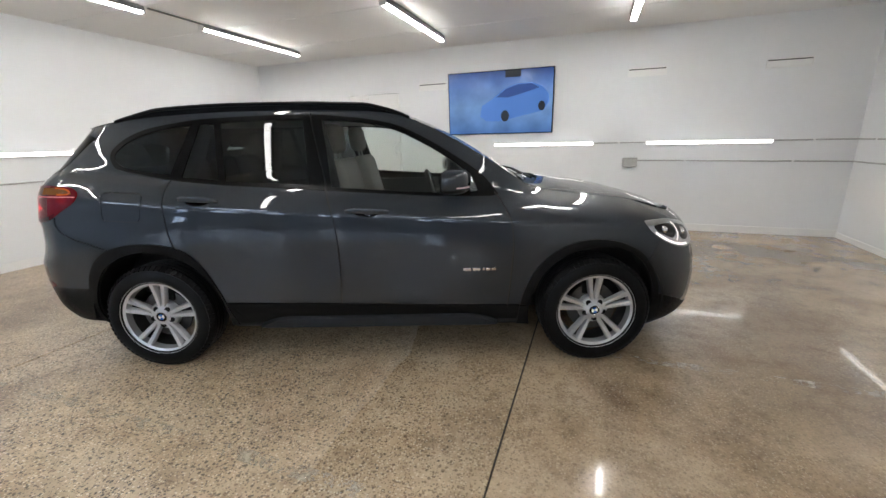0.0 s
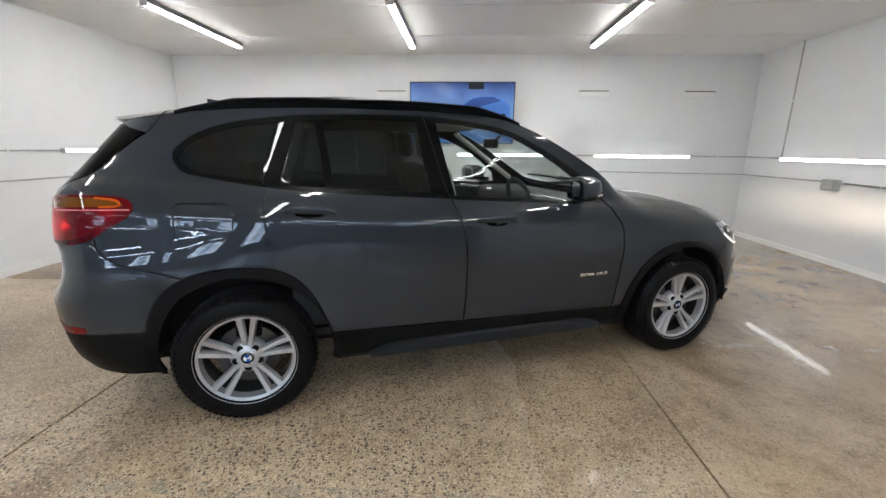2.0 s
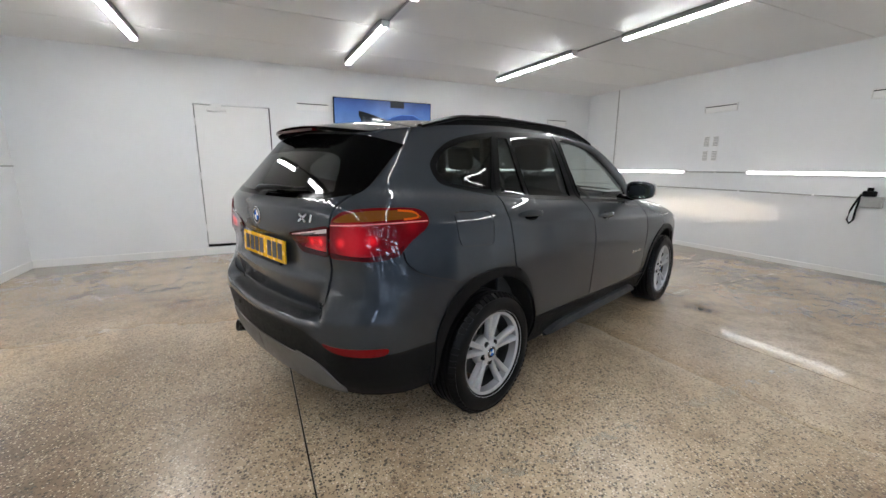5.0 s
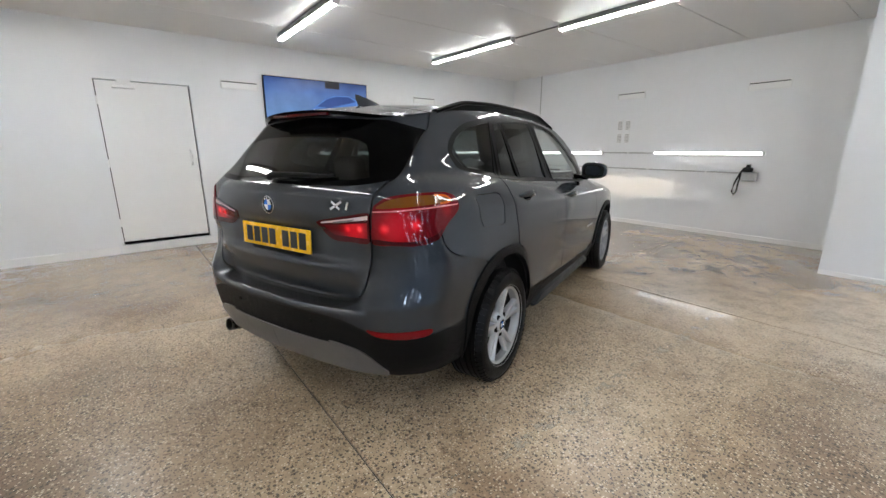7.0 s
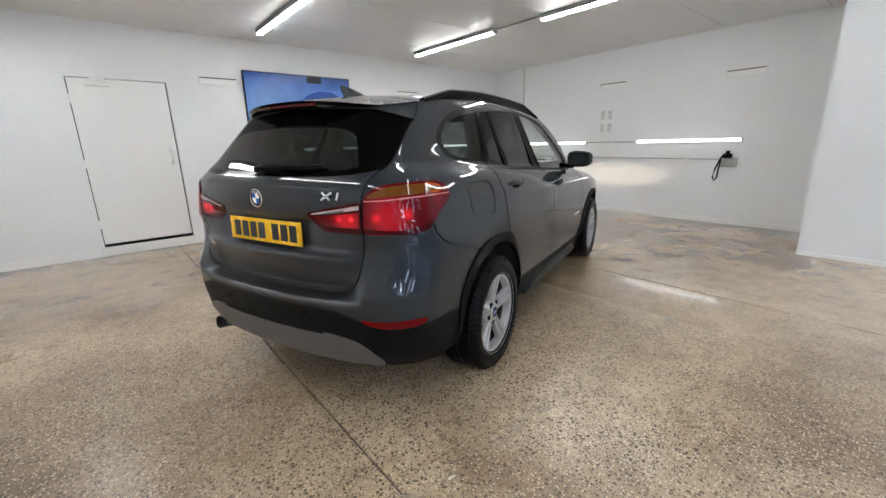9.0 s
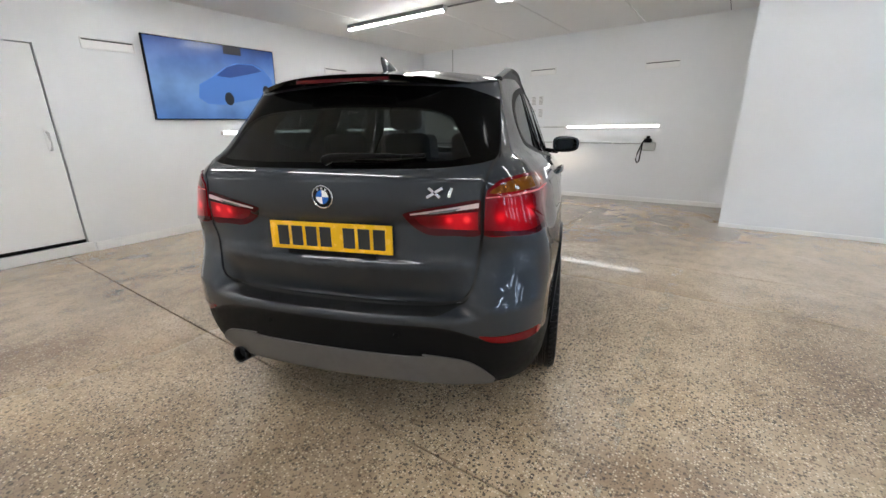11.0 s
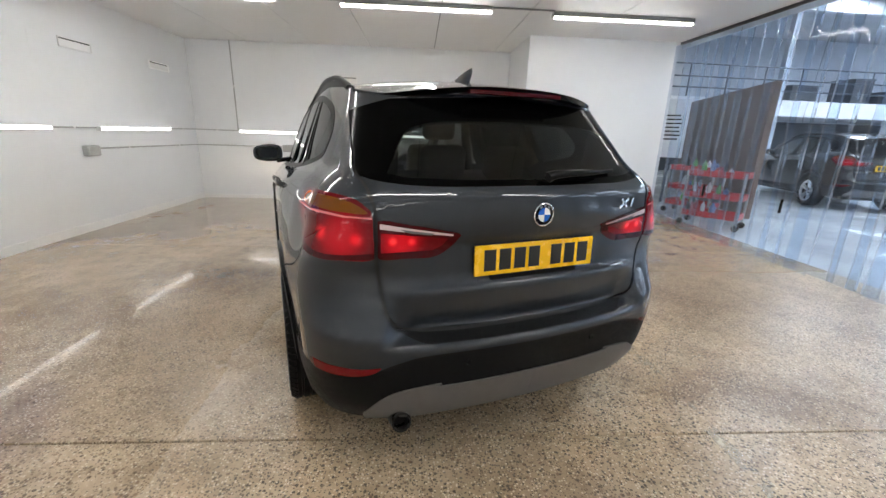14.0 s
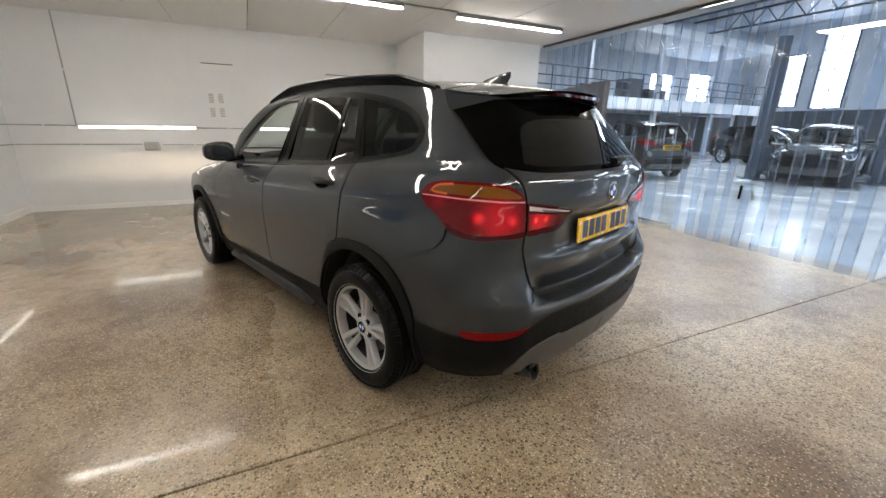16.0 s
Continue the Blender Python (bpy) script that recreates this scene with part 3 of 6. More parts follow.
structure("workshop_wall_side", boxed(GX0 - 0.3, GX0, GY, FRONT - 0.32, 0, GTOP), WS_WALL, "grey workshop side wall", "wall")
structure("workshop_wall_near", boxed(GX0, GX1, FRONT - 0.32, FRONT - 0.12, TOP + 0.12, GTOP), WS_WALL, "grey workshop wall above the opening", "wall")
structure("workshop_wall_left", boxed(GX0, LEFT - 0.2, FRONT - 0.32, FRONT - 0.12, 0, TOP + 0.12), WS_WALL, "grey workshop wall beside the opening", "wall")
structure("workshop_wall_right", boxed(PIER + 0.55, GX1, FRONT - 0.32, FRONT - 0.08, 0, TOP + 0.12), WS_WALL, "grey workshop wall beside the opening", "wall")
# the first four are out of view, kept for the light they give
far_holes = [(x, x + 1.9, 2.9, 6.6) for x in (-9.5, -5.0, -1.2, 2.6)] + [(11.25, 12.85, 2.85, 7.4), (13.65, 14.65, 3.0, 6.2)]
structure("workshop_wall_far", plate_with_holes(GX0, GX1, 0, GTOP, far_holes, -0.3), WS_WALL, "grey workshop wall with tall bright windows", "wall").matrix_basis = pose(0, GY, 0)
side_holes = [(22.3, 24.5, 3.3, 4.8), (26.0, 28.3, 3.3, 5.0)]
structure("workshop_wall_east", plate_with_holes(4.2, 32.3, 0, GTOP, side_holes, 0.3), WS_WALL, "grey workshop wall with high bright windows", "wall").matrix_basis = pose(GX1, 0, 0, 0, 0, -90)
WS_BLACK = worn("dark blue-grey boarding", (0.028, 0.036, 0.050), 0.5, 2, 0.3)
structure("workshop_wall_under_mezzanine", boxed(15.8, 16.0, -29.0, -6.0, 0, 2.25), WS_BLACK, "dark boarded wall under the mezzanine", "wall")
structure("workshop_wall_dado", boxed(GX0, GX1, GY + 0.05, GY + 0.2, 0, 2.72), WS_BLACK, "dark boarding along the foot of the far wall", "wall")
DAY = glowing("white daylight beyond the glass", (0.90, 0.95, 1.0), 9.0)
structure("backdrop_far", boxed(GX0, GX1, GY - 1.2, GY - 1.1, 0, GTOP), DAY, "plain bright daylight outside", "backdrop")
structure("backdrop_east", boxed(GX1 + 1.1, GX1 + 1.2, GY, -4, 0, GTOP), DAY, "plain bright daylight outside", "backdrop")


def workshop_window(hole, m):
    a, b, c, d = hole
    w = empty("window_1", m @ pose((a + b) / 2, 0.1, c), label="tall workshop window with dark bars", category="window", kind="structure")
    n = 4 if d - c > 3 else 2
    h = (b - a) / 2
    for s in (-1, 1):
        part("window_frame", boxed(s * h - 0.05, s * h + 0.05, -0.04, 0.04, 0, d - c), WS_DARK, w)
    part("mullion", boxed(-0.03, 0.03, -0.03, 0.03, 0, d - c), WS_DARK, w)
    for i in range(n + 1):
        part("glazing_bar", boxed(-h, h, -0.03, 0.03, i * (d - c) / n - 0.03, i * (d - c) / n + 0.03), WS_DARK, w)
    return w


for h in far_holes:
    workshop_window(h, pose(0, GY, 0, 0, 0, 0))
for h in side_holes:
    workshop_window(h, pose(GX1, 0, 0, 0, 0, -90))
mez = empty("mezzanine", pose(12.6, -17.5, 2.27, 0, 0, 2.5), label="white-edged two-deck steel mezzanine on posts", category="mezzanine")
part("deck", boxed(0.1, 4.0, -10.0, 10.0, 0.1, 0.4), WS_WALL, mez)
part("edge_beam", boxed(-0.1, 0.1, -10.0, 10.0, 0.0, 0.54, bevel=0.01), WS_WHITE, mez, "white edge beam")
part("upper_deck", boxed(0.1, 4.0, -10.0, 10.0, 3.5, 3.6), WS_WALL, mez)
part("upper_beam", boxed(-0.1, 0.1, -10.0, 10.0, 3.4, 3.78, bevel=0.01), WS_WHITE, mez, "white upper edge beam")
for i in range(5):
    part("post", boxed(0.15, 0.35, -9.7 + i * 4.8 - 0.1, -9.7 + i * 4.8 + 0.1, -2.27, 3.5), WS_WALL, mez)
for z in (0.85, 1.2, 1.6):
    part("rail", rod(bmesh.new(), (0, -10.0, z), (0, 10.0, z), 0.025, 8), WS_DARK, mez, smooth_angle=60)
for i in range(15):
    part("upright", rod(bmesh.new(), (0, -9.9 + i * 1.41, 0.5), (0, -9.9 + i * 1.41, 1.61), 0.025, 8), WS_DARK, mez, smooth_angle=60)
for i, (y, w, h) in enumerate(((2.0, 1.2, 0.9), (-0.6, 0.9, 1.25), (-2.4, 1.5, 0.8))):
    stack = empty("crate", mez.matrix_basis @ pose(2.4, y, 0.4), label="dark storage crate on the mezzanine deck", category="crate", group="stored crates")
    part("crate_body", boxed(-0.5, 0.5, -w / 2, w / 2, 0, h, bevel=0.02), WS_BLACK, stack)
    part("crate_lid", boxed(-0.52, 0.52, -w / 2 - 0.02, w / 2 + 0.02, h, h + 0.05, bevel=0.01), WS_DARK, stack)
for y in (-7.5, -12.0, -16.5, -21.0, -25.5):
    t = empty("roof_truss", pose(0, y, GTOP - 0.9), label="blue-grey steel lattice roof truss", category="truss", group="roof trusses")
    for z in (0.0, 0.8):
        part("chord", boxed(GX0, GX1, -0.06, 0.06, z, z + 0.1), WS_DARK, t)
    for i in range(22):
        a = GX0 + 0.4 + i * 1.3
        part("web", rod(bmesh.new(), (a, 0, 0.05), (a + 0.65, 0, 0.85), 0.03, 6), WS_DARK, t)
        part("web", rod(bmesh.new(), (a + 0.65, 0, 0.85), (a + 1.3, 0, 0.05), 0.03, 6), WS_DARK, t)
# the grid and the last lamp are added only to light the workshop
for x, y in [(x, y) for x in (-7, -1, 5) for y in (-7.5, -13.0, -19.0, -25.5)] + [(8.8, -16.2), (10.9, -14.6), (8.8, -25.0)]:
    b = empty("bay_lamp", pose(x, y, 6.1), label="bright workshop lamp hung from the roof", category="lamp", group="workshop lamps")
    part("lamp_case", boxed(-1.25, 1.25, -0.45, 0.45, 0.0, 0.1, bevel=0.02), WS_WHITE, b)
    part("diffuser", boxed(-1.2, 1.2, -0.4, 0.4, -0.02, -0.001), BAY, b, "lit white panel")
    for s in (-0.5, 0.5):
        part("hanger", rod(bmesh.new(), (s, 0, 0.1), (s, 0, 1.91), 0.01, 6), WS_DARK, b)


def car_lift(x, y, turn):
    l = empty("car_lift", pose(x, y, 0, 0, 0, turn), label="dark blue two-post workshop car lift", category="lift", group="car lifts")
    for s in (-1, 1):
        part("column", boxed(s * 1.45 - 0.16, s * 1.45 + 0.16, -0.14, 0.14, 0.02, 3.85, bevel=0.02), WS_DARK, l)
        part("foot_plate", boxed(s * 1.45 - 0.3, s * 1.45 + 0.3, -0.3, 0.3, 0, 0.025), WS_DARK, l)
        part("carriage", boxed(s * 1.28 - 0.1, s * 1.28 + 0.1, -0.2, 0.2, 0.25, 0.95, bevel=0.02), WS_DARK, l)
        for e in (-1, 1):
            part("arm", rod(bmesh.new(), (s * 1.2, e * 0.15, 0.18), (s * 0.45, e * 0.85, 0.18), 0.06, 8), WS_DARK, l)
    return l


car_lift(3.92, -13.37, 45)
car_lift(-0.6, -13.0, 0)
structure("workshop_partition", boxed(0, 5.03, 0, 0.1, 0, 2.33), BROWN, "brown board partition in the workshop", "partition").matrix_basis = pose(4.64, -5.83, 0, 0, 0, -18.2)
board = empty("notice_board", pose(6.48, -5.25, 1.42, 0, 0, 239), label="white notice board with dark printed bars", category="board")
part("sheet", boxed(-0.25, 0.25, -0.02, 0.0, -0.45, 0.75, bevel=0.004), WS_WHITE, board)
for i in range(7):
    part("printed_bar", boxed(-0.18, 0.10 + 0.02 * (i % 3), -0.024, -0.02, 0.4 - i * 0.08, 0.43 - i * 0.08), BLACK_PLASTIC, board)
part("post", boxed(-0.03, 0.03, 0.0, 0.05, -1.42, 0.6), WS_DARK, board)
RED = worn("red enamel", (0.45, 0.02, 0.02), 0.35, 8, 0.2)
for tx, ty, turn in ((4.02, -4.62, 40), (5.10, -5.0, 30)):
    tr = empty("tool_trolley", pose(tx, ty, 0, 0, 0, turn), label="red three-tray tool trolley with tools and bottles", category="trolley", group="tool trolleys")
    for z in (0.16, 0.46, 0.80):
        t = part("tray", boxed(-0.40, 0.40, -0.22, 0.22, z, z + 0.02), RED, tr)
        for a in ((-0.40, 0.40, -0.22, -0.205), (-0.40, 0.40, 0.205, 0.22), (-0.40, -0.385, -0.205, 0.205), (0.385, 0.40, -0.205, 0.205)):
            part("tray_side", boxed(*a, z + 0.02, z + 0.09), RED, tr)
    for a in (-0.39, 0.39):
        for b in (-0.21, 0.21):
            part("post", boxed(a - 0.015, a + 0.015, b - 0.015, b + 0.015, 0.10, 0.88), STEEL, tr)
            part("castor", rod(bmesh.new(), (a, b - 0.015, 0.05), (a, b + 0.015, 0.05), 0.05, 12), BLACK_PLASTIC, tr, smooth_angle=40)
    cols = [worn("bottle colour", c, 0.3) for c in ((0.10, 0.30, 0.06), (0.6, 0.6, 0.62), (0.03, 0.03, 0.03), (0.15, 0.2, 0.35))]
    for i in range(14):
        z = (0.18, 0.48, 0.82)[i % 3]
        px, py, h, r = rng.uniform(-0.33, 0.33), rng.uniform(-0.15, 0.15), rng.uniform(0.1, 0.24), rng.uniform(0.025, 0.045)
        bt = tagged(part("bottle", revolve([(0, 0), (r, 0), (r, h * 0.7), (r * 0.4, h * 0.85), (r * 0.4, h), (0, h)], 12, "z"), cols[i % 4], smooth_angle=40), "small workshop bottle standing on a trolley tray", "bottle", "trolley bottles")
        bt.matrix_basis = pose(tx, ty, 0, 0, 0, turn) @ pose(px, py, z)

# ---- the car: its outer skin ----
def curve(xs, ys):
    """A smooth monotone curve through the given points."""
    xs, ys = np.array(xs, float), np.array(ys, float)
    h, d = np.diff(xs), np.diff(ys) / np.diff(xs)
    m = np.zeros(len(xs))
    m[0], m[-1] = d[0], d[-1]
    for i in range(1, len(xs) - 1):
        if d[i - 1] * d[i] > 0:
            a, b = 2 * h[i] + h[i - 1], h[i] + 2 * h[i - 1]
            m[i] = (a + b) / (a / d[i - 1] + b / d[i])
    def at(v):
        v = np.clip(np.asarray(v, float), xs[0], xs[-1])
        i = np.clip(np.searchsorted(xs, v) - 1, 0, len(xs) - 2)
        t = (v - xs[i]) / h[i]
        return ((1 + 2 * t) * (1 - t) ** 2 * ys[i] + t * (1 - t) ** 2 * h[i] * m[i]
                + t * t * (3 - 2 * t) * ys[i + 1] + t * t * (t - 1) * h[i] * m[i + 1])
    return at
def smooth(a, b, v):
    t = np.clip((v - a) / (b - a), 0, 1)
    return t * t * (3 - 2 * t)

# half width of the flank by height, at the middle of the car
FLANK = curve((0.15, 0.28, 0.36, 0.42, 0.52, 0.62, 0.72, 0.80, 0.86, 0.90, 0.945, 0.965, 1.00, 1.04, 1.075, 1.10, 1.13, 1.20, 1.30, 1.40, 1.46, 1.50, 1.54, 1.58),
              (0.770, 0.820, 0.852, 0.863, 0.868, 0.871, 0.875, 0.877, 0.875, 0.871, 0.868, 0.862, 0.845, 0.820, 0.787, 0.750, 0.730, 0.706, 0.671, 0.635, 0.610, 0.586, 0.548, 0.480))
# centre line of the tail by height
TAIL = curve((0.15, 0.27, 0.32, 0.40, 0.50, 0.585, 0.61, 0.625, 0.645, 0.66, 0.72, 0.78, 0.805, 0.825, 0.86, 0.96, 1.0, 1.06, 1.115, 1.145, 1.17, 1.30, 1.42, 1.50, 1.58),
             (-0.74, -0.80, -0.845, -0.872, -0.885, -0.897, -0.900, -0.893, -0.835, -0.815, -0.825, -0.842, -0.847, -0.835, -0.826, -0.827, -0.835, -0.846, -0.848, -0.836, -0.815, -0.705, -0.60, -0.53, -0.46))
TAIL_SIDE = curve((0.15, 0.27, 0.40, 0.50, 0.60, 0.655, 0.69, 0.74, 0.80, 0.87, 0.92, 1.0, 1.06, 1.115, 1.145, 1.17, 1.30, 1.42, 1.50, 1.58),
                  (-0.74, -0.80, -0.865, -0.885, -0.897, -0.895, -0.878, -0.850, -0.828, -0.823, -0.832, -0.842, -0.847, -0.848, -0.836, -0.815, -0.705, -0.60, -0.53, -0.46))
NOSE = curve((0.12, 0.16, 0.23, 0.33, 0.49, 0.60, 0.68, 0.78, 0.86, 0.95, 1.1), (3.20, 3.33, 3.45, 3.495, 3.505, 3.49, 3.47, 3.43, 3.37, 3.20, 2.9))
# the upper edge of the flank: bonnet edge, screen pillar, roof edge
EDGE = curve((-0.95, -0.62, -0.45, -0.2, 0.1, 0.5, 0.9, 1.2, 1.4, 1.5, 1.65, 1.82, 2.0, 2.17, 2.26, 2.40, 2.655, 2.894, 3.10, 3.25, 3.5),
             (1.40, 1.43, 1.465, 1.502, 1.527, 1.543, 1.546, 1.538, 1.522, 1.504, 1.448, 1.362, 1.257, 1.148, 1.088, 1.040, 1.004, 0.975, 0.925, 0.868, 0.77))
CROWN = curve((-0.95, -0.66, -0.5, -0.3, 0.0, 0.4, 0.8, 1.2, 1.42, 1.576, 1.826, 2.038, 2.254, 2.36, 2.43, 2.63, 2.836, 3.04, 3.255, 3.43, 3.6),
              (1.43, 1.492, 1.520, 1.547, 1.575, 1.594, 1.597, 1.575, 1.542, 1.500, 1.385, 1.262, 1.125, 1.078, 1.087, 1.060, 1.032, 0.982, 0.912, 0.818, 0.70))
def flank(x, z):
    zz = z + 0.064 * (x - 1.1) * smooth(0.55, 0.9, z)
    b = FLANK(zz) - 0.012
    b = b - 0.010 * ((x - 1.15) / 1.5) ** 2 - 0.03 * smooth(2.5, 3.4, x)
    b = b + 0.012 * np.exp(-(x / 0.5) ** 2 - ((z - 0.75) / 0.25) ** 2) + 0.014 * np.exp(-((x - 2.67) / 0.5) ** 2 - ((z - 0.72) / 0.22) ** 2)
    b = b - 0.07 * smooth(1.12, 1.45, z) * smooth(0.5, -0.7, x) ** 1.3
    b = b - 0.050 * smooth(0.35, -0.60, x) * smooth(0.76, 1.04, z) * smooth(1.42, 1.08, z) - 0.02 * smooth(-0.25, -0.6, x)
    top = np.clip((z - (EDGE(x) - 0.13)) / 0.13, 0, 1.2)
    b = b - 0.15 * smooth(2.0, 2.5, x) * top ** 2.2
    return b
def tail(y, z):
    bow = 0.16 + 0.10 * smooth(0.9, 1.2, z) 
    y = np.abs(y)
    dish = 0.010 * smooth(0.41, 0.29, y) * smooth(0.80, 0.84, z) * smooth(1.0, 0.96, z)
    side = smooth(0.46, 0.61, y)
    return TAIL(z) * (1 - side) + TAIL_SIDE(z) * side + bow * y * y + dish
def nose(y, z):
    return NOSE(z) - 0.33 * y * y
def inside(x, y, z):
    """Above nought inside the body."""
    y = np.abs(y)
    r = 0.17 + 0.06 * smooth(0.95, 0.6, z)
    d1, d2 = flank(x, z) - y, x - tail(y, z)
    both = r - np.sqrt(np.maximum(r - d1, 0) ** 2 + np.maximum(r - d2, 0) ** 2)
    d = np.where((d1 < r) & (d2 < r), both, np.minimum(d1, d2))
    r = 0.21
    d2 = nose(y, z) - x
    both = r - np.sqrt(np.maximum(r - d1, 0) ** 2 + np.maximum(r - d2, 0) ** 2)
    e = np.where((d1 < r) & (d2 < r), both, np.minimum(d1, d2))
    return np.where(x < 1.5, d, e)
XA, XB, YB, RAD = -0.25, 2.90, 0.438, 0.50
QUARTER = RAD * math.pi / 2
S_REAR = XA - QUARTER - YB      # the tail's centre line
S_NOSE = XB + QUARTER + YB
def chart(s):
    """Foot and way of the line on which the skin is looked for; s runs round the car, equal to x along the flank."""
    s = np.asarray(s, float)
    a = np.clip((XA - s) / RAD, 0, math.pi / 2) 
    b = np.clip((s - XB) / RAD, 0, math.pi / 2)
    cx = np.clip(s, XA, XB)
    cy = -YB + np.maximum(0, XA - QUARTER - s) + np.maximum(0, s - XB - QUARTER)
    return cx, cy, np.sin(b) - np.sin(a), -np.cos(np.maximum(a, b))
def skin(s, z, proud=0.0):
    cx, cy, dx, dy = chart(s)
    z = np.asarray(z, float) + 0 * cx
    lo, hi = np.zeros_like(z), np.full_like(z, 1.2)
    for _ in range(36):
        k = (lo + hi) / 2
        inn = inside(cx + k * dx, cy + k * dy, z) > 0
        lo, hi = np.where(inn, k, lo), np.where(inn, hi, k)
    p = np.stack([cx + lo * dx, cy + lo * dy, z], -1)
    return p
def to_s(x, y):
    """The chart's s of a place on the right half."""
    if x >= XB: 
        if y > -YB: return XB + QUARTER + y + YB
        return XB + RAD * math.atan2(x - XB, -y - YB)
    if x >= XA: return x
    if y > -YB: return XA - QUARTER - (y + YB)
    return XA - RAD * math.atan2(XA - x, -y - YB)


# ---- the car: panels cut from the skin ----
from mathutils.geometry import delaunay_2d_cdt

car = empty("car", pose(0.004, -0.0113, 0, 0, 0, 19.5), label="dark metallic grey compact crossover car with silver alloy wheels", category="car")


def car_paint():
    m = material("dark grey metallic paint", (0.02, 0.023, 0.028), 0.42, 0.18, Coat_Weight=1.0, Coat_Roughness=0.008, Coat_IOR=1.48, Specular_IOR_Level=0.08)
    fleck = noise_of(m, 900, 2)
    r = ramp(m, fleck, [(0.35, (0.0135, 0.0165, 0.0205)), (0.65, (0.026, 0.0305, 0.037))])
    m.node_tree.links.new(r.outputs[0], shader(m).inputs["Base Color"])
    return m


PAINT = car_paint()
CLADDING = worn("grained black plastic", (0.0065, 0.0065, 0.007), 0.5, 40, 0.15, depth=0.3, Specular_IOR_Level=0.09)
GLOSS_BLACK = material("gloss black trim", (0.002, 0.002, 0.002), 0.06, 0, Specular_IOR_Level=0.18)
SATIN_BLACK = material("satin black trim", (0.003, 0.003, 0.003), 0.34, 0, Specular_IOR_Level=0.06)
SILVER_TRIM = worn("matt silver-grey plastic", (0.125, 0.12, 0.115), 0.45, 25, 0.12, metal=0.35)
SHELL_BLACK = material("dark inner metal", (0.006, 0.006, 0.006), 0.8)
TINTED = pane("dark privacy glass", (0.105, 0.12, 0.115))
CLEAR = pane("clear car glass", (0.80, 0.84, 0.82))
CHROME = worn("chrome", (0.75, 0.75, 0.76), 0.08, 30, 0.03, metal=1.0, depth=0.0)
RUBBER = worn("tyre rubber", (0.005, 0.005, 0.0055), 0.4, 30, 0.3, Specular_IOR_Level=0.12)
TAIL_BLACK = material("satin black tailgate trim", (0.0012, 0.0012, 0.0012), 0.12, 0, Specular_IOR_Level=0.05)
ALLOY = worn("silver alloy", (0.53, 0.535, 0.545), 0.36, 30, 0.05, metal=0.7, depth=0.0)


def lens(name, colour, rough=0.06, glow=0.0):
    m = material(name, colour, rough, 0, Specular_IOR_Level=0.15, Coat_Weight=0.25, Coat_Roughness=0.01)
    if glow:
        shader(m).inputs["Emission Color"].default_value = (*colour, 1)
        shader(m).inputs["Emission Strength"].default_value = glow
    return m


LENS_DEEP, LENS_AMBER = lens("deep red lamp lens", (0.045, 0.001, 0.002), 0.06), lens("amber lamp lens", (0.12, 0.038, 0.004), 0.06, 0.10)
LENS_ORANGE = lens("bright amber lamp edge", (0.40, 0.06, 0.004), 0.06, 0.22)


def lit_lens(name, bulbs):
    """A deep red lens with lit bulbs behind it: bulbs are (x, |y|, z, reach, strength) in the car's own space."""
    m = lens(name, (0.055, 0.0012, 0.003))
    split, fold = node(m, "SeparateXYZ"), node(m, "CombineXYZ")
    side = node(m, "Math")
    side.operation = "ABSOLUTE"
    join(m, place(m), split, "Object", 0), join(m, split, side, 1, 0)
    join(m, split, fold, 0, 0), join(m, side, fold, 0, 1), join(m, split, fold, 2, 2)
    total = None
    for x, y, z, reach, strength in bulbs:
        far, fall = node(m, "VectorMath"), node(m, "MapRange")
        far.operation, fall.interpolation_type = "DISTANCE", "SMOOTHERSTEP"
        far.inputs[1].default_value = (x, y, z)
        join(m, fold, far, 0, 0), join(m, far, fall, "Value", 0)
        for i, v in ((1, 0.0), (2, reach), (3, strength), (4, 0.0)):
            fall.inputs[i].default_value = v
        add = node(m, "Math")
        add.operation = "ADD"
        join(m, fall, add, 0, 0)
        if total:
            join(m, total, add, 0, 1)
        else:
            add.inputs[1].default_value = 0.06
        total = add
    r = ramp(m, total, [(0.0, (0.6, 0.003, 0.008)), (0.6, (1.0, 0.008, 0.018)), (1.0, (1.0, 0.05, 0.05))])
    m.node_tree.links.new(r.outputs[0], shader(m).inputs["Emission Color"])
    join(m, total, shader(m), 0, "Emission Strength")
    return m


def bulb(s_, z_, reach, strength):
    p = skin(np.array([s_]), np.array([z_]))[0]
    return (float(p[0]), float(-p[1]), z_, reach, strength)


LENS_OUTER = lit_lens("lit red tail lamp lens", [bulb(-0.79, 1.0, 0.14, 0.36), bulb(-0.72, 1.005, 0.04, 0.5), bulb(-0.84, 0.995, 0.035, 0.4), bulb(-0.56, 1.06, 0.06, 0.12)])
LENS_INNER = lit_lens("lit red tailgate lamp lens", [bulb(-0.97, 0.985, 0.11, 0.45), bulb(-0.945, 0.988, 0.025, 0.5), bulb(-1.005, 0.985, 0.025, 0.4)])
LENS_PINK = lens("pale red lamp strip", (0.62, 0.16, 0.16), 0.1, 0.15)
LENS_WHITE, LENS_GREY = lens("white lamp strip", (0.55, 0.42, 0.42), 0.15), lens("smoky lamp lens", (0.12, 0.12, 0.12), 0.08)
HEADLIGHT = worn("silver lamp inside", (0.40, 0.41, 0.43), 0.12, 25, 0.3, metal=0.8, Coat_Weight=1.0)
DRL = glowing("lit white lamp strip", (1.0, 0.98, 0.95), 0.9)
REFLECTOR = lens("red reflector", (0.13, 0.002, 0.004))


